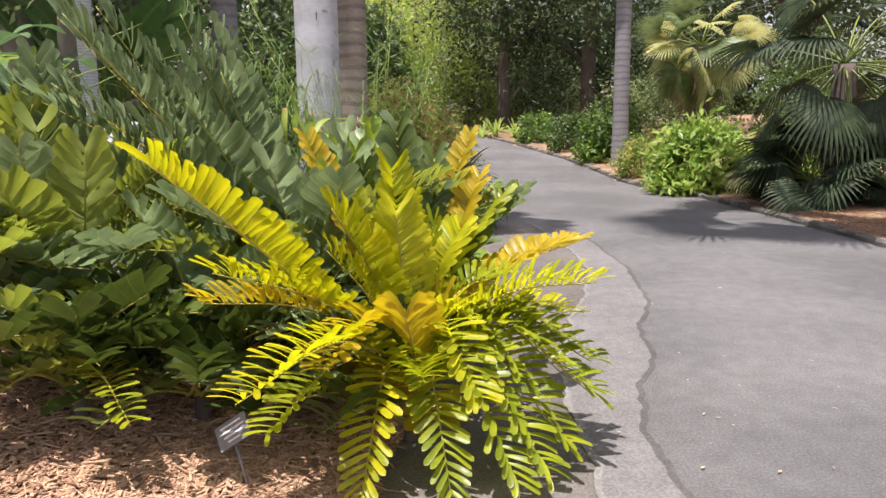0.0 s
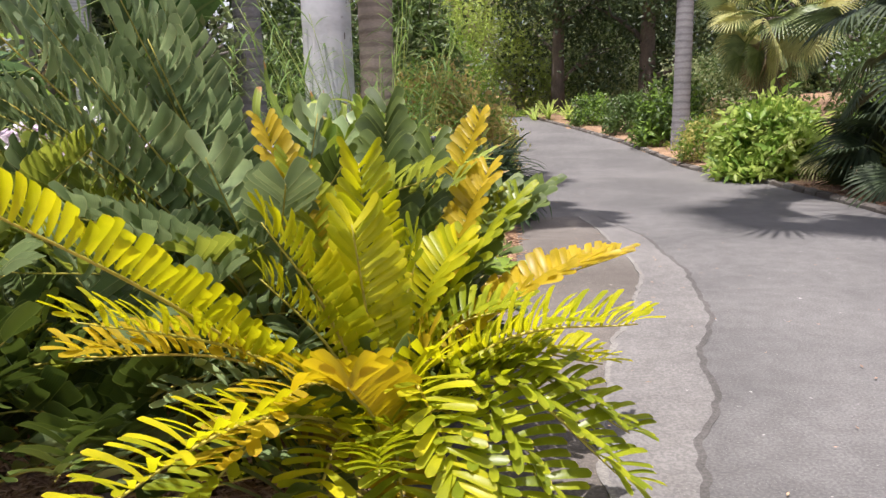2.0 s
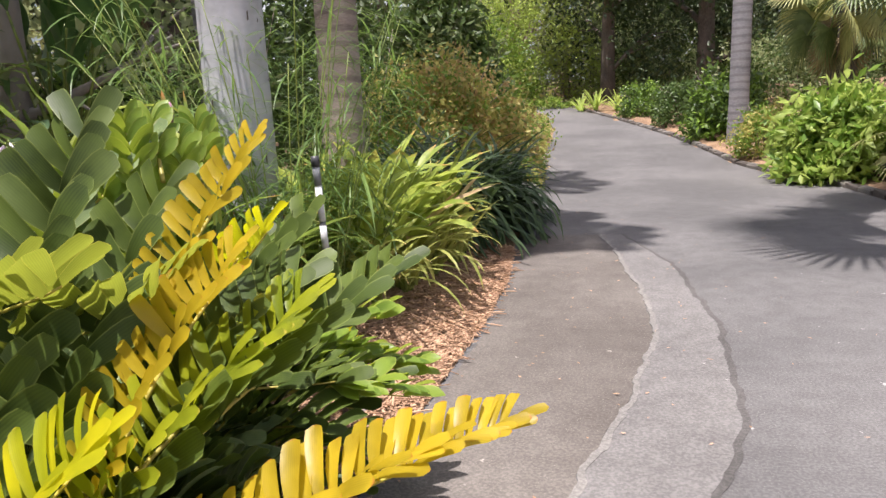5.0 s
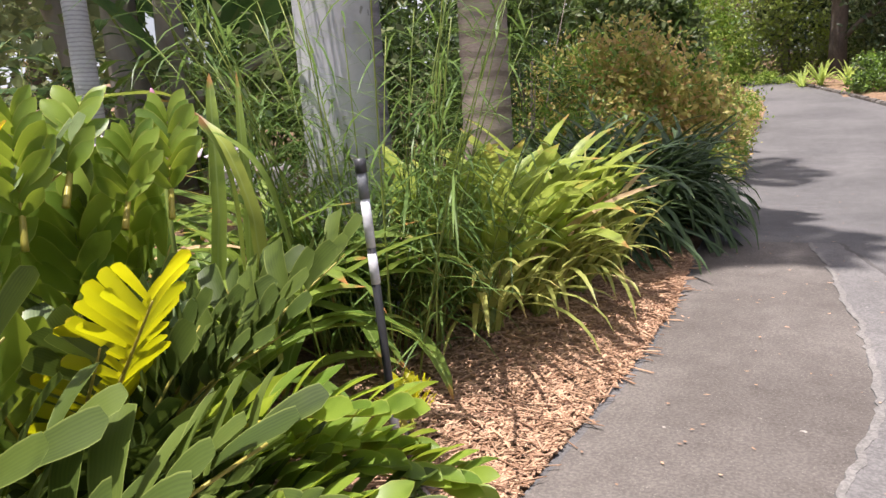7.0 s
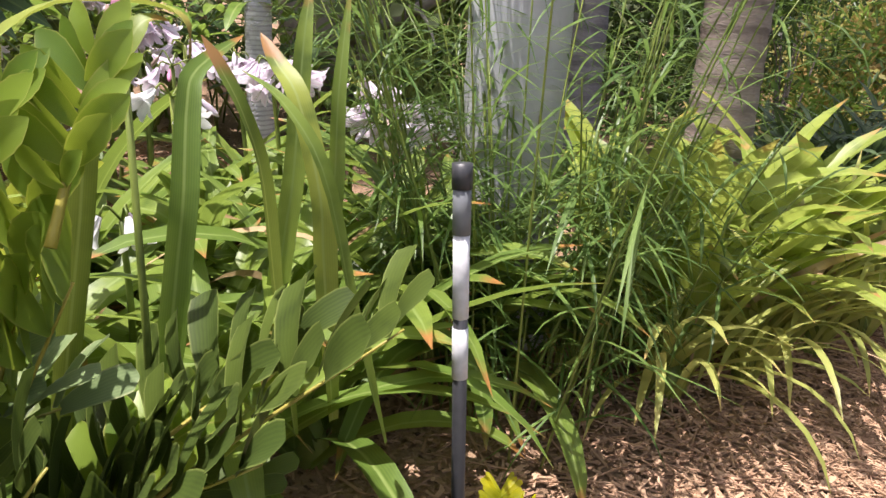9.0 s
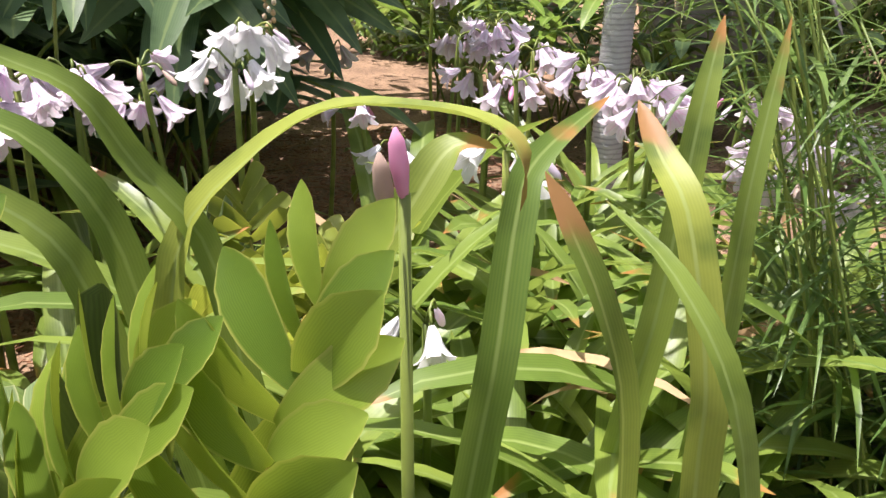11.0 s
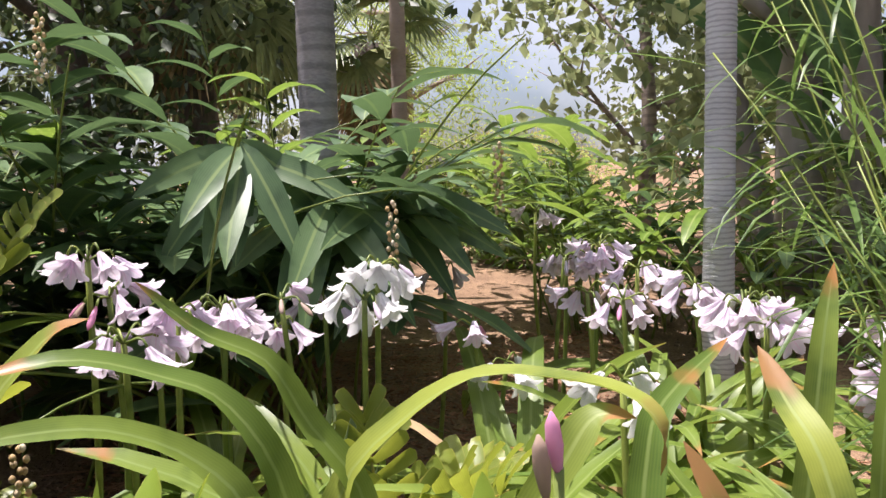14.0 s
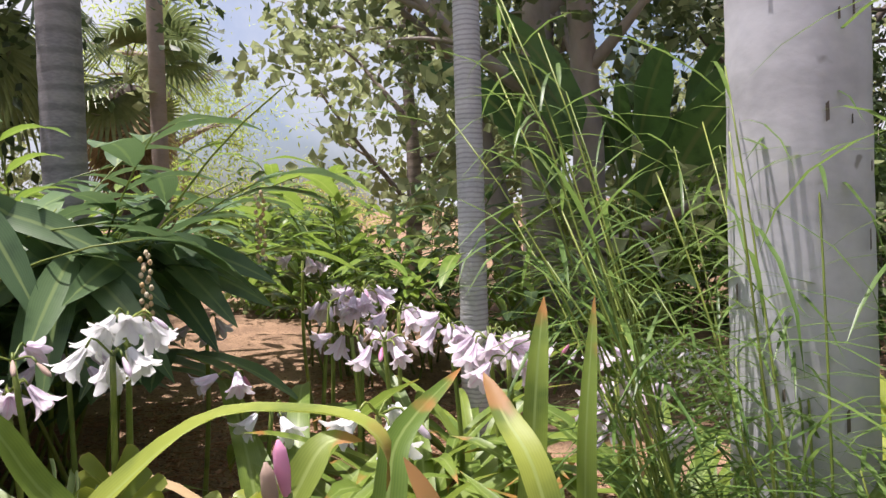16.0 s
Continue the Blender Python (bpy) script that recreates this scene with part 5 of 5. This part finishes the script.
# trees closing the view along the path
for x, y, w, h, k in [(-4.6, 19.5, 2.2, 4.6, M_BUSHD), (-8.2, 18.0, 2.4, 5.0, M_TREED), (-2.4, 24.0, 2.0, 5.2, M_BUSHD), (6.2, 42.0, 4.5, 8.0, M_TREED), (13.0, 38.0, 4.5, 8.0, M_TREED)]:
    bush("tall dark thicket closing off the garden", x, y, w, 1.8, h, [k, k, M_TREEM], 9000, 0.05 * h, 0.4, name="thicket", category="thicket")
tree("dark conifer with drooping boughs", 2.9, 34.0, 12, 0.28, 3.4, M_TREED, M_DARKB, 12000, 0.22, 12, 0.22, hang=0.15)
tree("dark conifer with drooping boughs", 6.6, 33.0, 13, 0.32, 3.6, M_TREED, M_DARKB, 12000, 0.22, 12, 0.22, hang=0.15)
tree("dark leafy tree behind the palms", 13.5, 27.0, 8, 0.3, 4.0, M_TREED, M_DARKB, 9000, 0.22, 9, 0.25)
tree("light green leafy tree at the bend", -1.2, 36.0, 9, 0.2, 3.6, M_TREEL, M_TANB, 14000, 0.17, 12, 0.1)
tree("grey green leafy tree at the bend", 1.2, 40.0, 9, 0.2, 3.8, M_TREEG, M_TANB, 14000, 0.17, 12, 0.1)
bush("light green thicket at the bend", -2.0, 33.0, 2.4, 1.6, 4.0, [M_TREEL, M_BUSH], 9000, 0.15)
bush("grey green thicket at the bend", 1.3, 36.5, 2.4, 1.6, 4.2, [M_TREEG, M_TREEL], 9000, 0.15)
bush("grey green thicket beyond the conifers", 5.2, 38.0, 3.2, 1.8, 4.0, [M_TREEG, M_BUSHD], 9000, 0.15)
bush("dark thicket beyond the kerb", 8.5, 28.0, 3.0, 2.0, 2.6, [M_BUSHD, M_TREEG], 8000, 0.15)
bush("dark thicket beyond the kerb", 10.5, 20.0, 2.4, 2.4, 3.4, [M_BUSHD], 8000, 0.15)
for i, (x, y) in enumerate([(-9, 44), (-4, 48), (3, 50), (10, 47), (18, 44), (26, 36), (28, 24), (30, 12), (30, 2)]):
    tree("tall shady tree in the distance", x, y, 14 + i % 3, 0.3, 5.5, (M_TREEM, M_TREED, M_TREEG)[i % 3], M_DARKB, 8000, 0.4, 9, 0.12)
bush("thin bright shrub behind the trunks", -1.6, 11.8, 1.2, 1.2, 2.4, [M_BUSHD, M_BUSH], 3500, 0.12, 0.2)
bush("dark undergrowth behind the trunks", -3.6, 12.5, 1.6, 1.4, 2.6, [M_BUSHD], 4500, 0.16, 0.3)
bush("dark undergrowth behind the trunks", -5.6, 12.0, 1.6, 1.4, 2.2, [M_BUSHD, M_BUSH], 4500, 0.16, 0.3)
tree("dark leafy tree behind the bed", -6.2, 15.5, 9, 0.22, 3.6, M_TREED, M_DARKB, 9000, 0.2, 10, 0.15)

# garden beyond the lilies
for dx, dy, lx, ly in [(-0.5, 0.1, -1.5, -0.4), (0.35, 0.2, 0.9, -0.9)]:
    tree("leaning pale stem of the smooth-barked tree", -5.4 + dx, 9.6 + dy, 6.5, 0.16, 1.8, M_TREEM, M_PALE, 1500, 0.15, 5, 0.45, 0.6, lean=(lx, ly))
ginger("clump of tall dark green ginger with arching canes", -3.9, 4.75, 40, 2.3, 0.5, [M_GING, M_GING, M_GINGL], 0.6, 0.17, 3)
ginger("clump of tall dark green ginger with arching canes", -4.1, 3.5, 34, 2.4, 0.5, [M_GING], 0.6, 0.17, 2)
front = ginger("dark ginger shoots leaning out over the lilies", -3.6, 4.5, 8, 1.5, 0.3, [M_GING], 0.62, 0.18, 0, 1.1, 1.5)
for ax, ay, az, el, n, dr in [(-4.0, 5.0, 0.25, 1.5, 1.5, 0.7), (-3.4, 4.1, 1.1, 1.25, 2.1, 1.2), (-4.1, 5.4, 0.5, 1.45, 1.6, 0.6), (-3.7, 5.0, 0.9, 1.3, 2.0, 0.9)]:
    tip = cane(front, (ax, ay, gz(ax, ay)), az, el, n, dr, 0.62, 0.18, M_GING, 0.085)
    seed_spike(front, tip - Vector((0, 0, 0.05)), 26)
for hx, hy, hz in [(-2.95, 5.2, 1.8), (-3.0, 4.85, 1.98), (-3.1, 5.5, 1.78)]:
    mb = MB()
    tube(mb, curve_pts([(hx - 0.7, hy - 0.1, gz(hx - 0.7, hy - 0.1)), (hx - 0.45, hy - 0.05, hz - 0.3), (hx, hy, hz)], 9), [0.012 - 0.0007 * i for i in range(9)], 6)
    shoot = part("cane", mb, M_STALK, front)
    for i in range(9):
        a, L = u(-1.7, 1.7), u(0.4, 0.58)
        d = Vector((math.cos(a) * 0.55, math.sin(a) * 0.75, u(-0.9, -0.1))).normalized()
        hub = Vector((hx - u(0, 0.15), hy, hz - u(0, 0.12)))
        mb = MB()
        blade(mb, [hub + d * L * q - Vector((0, 0, 0.22 * L * q * q)) for q in (0, 0.12, 0.27, 0.42, 0.57, 0.72, 0.87, 1.0)], 0.125, lance_w, 0.22, up=Vector((1, 0, 0.35)), wave=0.06)
        part("leaf", mb, M_GING, shoot)
ginger("bright green ginger clump in light shade", -5.5, 4.8, 26, 2.2, 0.5, [M_GINGL, M_GING], 0.48, 0.1, 1, single=False)
ginger("upright green ginger clump beside the woodchip track", -5.3, 7.7, 38, 1.95, 0.5, [M_GINGL, M_GING], 0.46, 0.095, 2, 1.0, 1.5, single=False)
ginger("upright green ginger clump beside the woodchip track", -4.3, 8.3, 28, 1.4, 0.5, [M_GINGL, M_GING], 0.46, 0.095, 0, 1.0, 1.5, single=False)
ginger("dark ginger clump at the back of the bed", -5.6, 4.2, 26, 2.5, 0.6, [M_GING], 0.5, 0.11, 0, single=False)
paddle_plant("tall plant with broad dark paddle leaves", -4.6, 9.9, 20, 2.4, 1.25, 0.36)
fan_palm("fan palm with a brown skirt", -13.6, 7.0, 3.4, 0.3, 1.1, 24, 1.0, [M_FAN, M_FAN], skirt=14)
fan_palm("dark hanging fan palm in shade", -9.6, 4.2, 4.0, 0.22, 1.3, 22, 1.1, [M_FAN, M_FAN], skirt=6, lo=-0.9)
tree("pale willowy tree with hanging foliage", -19.4, 8.8, 9, 0.25, 2.3, M_TREEL, M_TANB, 12000, 0.16, 10, 0.15, 0.25, hang=0.3)
tree("open tree with round leaves against the sky", -9.4, 10.3, 6.5, 0.12, 2.5, M_TREEG, M_BROWN, 3200, 0.2, 9, 0.15, 0.7, clump=0.3)
tree("pale brown-barked tree with smooth forking limbs", -5.4, 9.6, 8, 0.2, 2.4, M_TREEG, M_PALE, 3600, 0.15, 8, 0.22, 0.6)
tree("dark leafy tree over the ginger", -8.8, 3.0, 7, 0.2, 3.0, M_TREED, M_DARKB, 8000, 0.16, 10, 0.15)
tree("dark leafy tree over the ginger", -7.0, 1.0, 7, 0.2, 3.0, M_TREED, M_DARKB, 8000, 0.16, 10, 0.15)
bush("dark undergrowth beneath the palms", -9.5, 4.7, 1.6, 1.3, 1.6, [M_BUSHD, M_BUSH], 4000, 0.14)
bush("green shrub by the sandy clearing", -12.0, 8.6, 1.4, 1.4, 1.8, [M_BUSH, M_TREEL], 4000, 0.12)
bush("green undergrowth past the ginger", -8.6, 8.4, 1.2, 1.2, 1.5, [M_BUSH, M_TREEM], 4000, 0.14)
bush("dry pale shrub beside the sandy clearing", -16.0, 10.4, 1.8, 1.8, 2.4, [M_TREEL, M_BUSHY], 6000, 0.1, 0.25)
bush("dry pale shrub beside the sandy clearing", -20.0, 13.0, 2.6, 2.6, 2.6, [M_TREEL, M_BUSHY], 6000, 0.12, 0.25)
bush("green shrub under the forked tree", -7.4, 12.2, 1.4, 1.2, 1.4, [M_BUSH, M_TREEL], 4000, 0.12)
for i, (x, y) in enumerate([(-26, 0), (-24, -8), (-30, 27), (-17, 30), (-14, -3), (-38, 4)]):
    tree("tall tree in the distance", x, y, 9 + i % 3, 0.3, 4.0, (M_TREEM, M_TREEG)[i % 2], M_DARKB, 6000, 0.35, 9, 0.15)
bush("white-flowered low shrub by the paddle plant", -3.2, 8.9, 0.8, 0.6, 0.55, [M_BUSH, M_WHITE, M_BUSH], 1500, 0.06)

# loose wood chips
chips("wood_chips", 26000, lambda: (lambda y: (left_x(y) - abs(R.gauss(0, 0.55 if y > 4.6 else 0.9)) + 0.03, y))(u(1.7, 9.6)), M_CHIP, "tan wood chips strewn along the path's edge")
chips("wood_chips", 9000, lambda: (u(-2.6, -0.1), u(1.9, 3.3)), M_CHIP, "tan wood chips round the plant label")
chips("wood_chips", 9000, lambda: (u(-5.2, -1.2), u(4.0, 7.6)), M_REDCHIP, "reddish wood chips under the lilies")
chips("wood_chips", 2200, lambda: (lambda y: (right_x(y) + 0.2 + abs(R.gauss(0, 0.7)), y))(u(7.0, 13.0)), M_REDCHIP, "red bark chips behind the kerb")


def litter():
    """Small pale leaf scraps lying on the asphalt."""
    mb = MB()
    for i in range(260):
        y = u(1.0, 14.0)
        x = left_x(y) + 0.08 + abs(R.gauss(0, 1.4))
        if x > right_x(y) - 0.2:
            continue
        a, L, W = u(0, 6.3), u(0.006, 0.022), u(0.003, 0.008)
        d, s = Vector((math.cos(a), math.sin(a), u(-0.1, 0.1))), Vector((-math.sin(a), math.cos(a), 0))
        p = Vector((x, y, base_z(y) + 0.013))
        mb.add([p - d * L, p + s * W, p + d * L, p - s * W], [(0, 1, 2, 3)])
    solo("leaf_litter", mb, M_CHIP, "pale scraps of leaf and bark on the asphalt", "leaf litter", kind="stuff", smooth=False)


litter()
build_kerb()
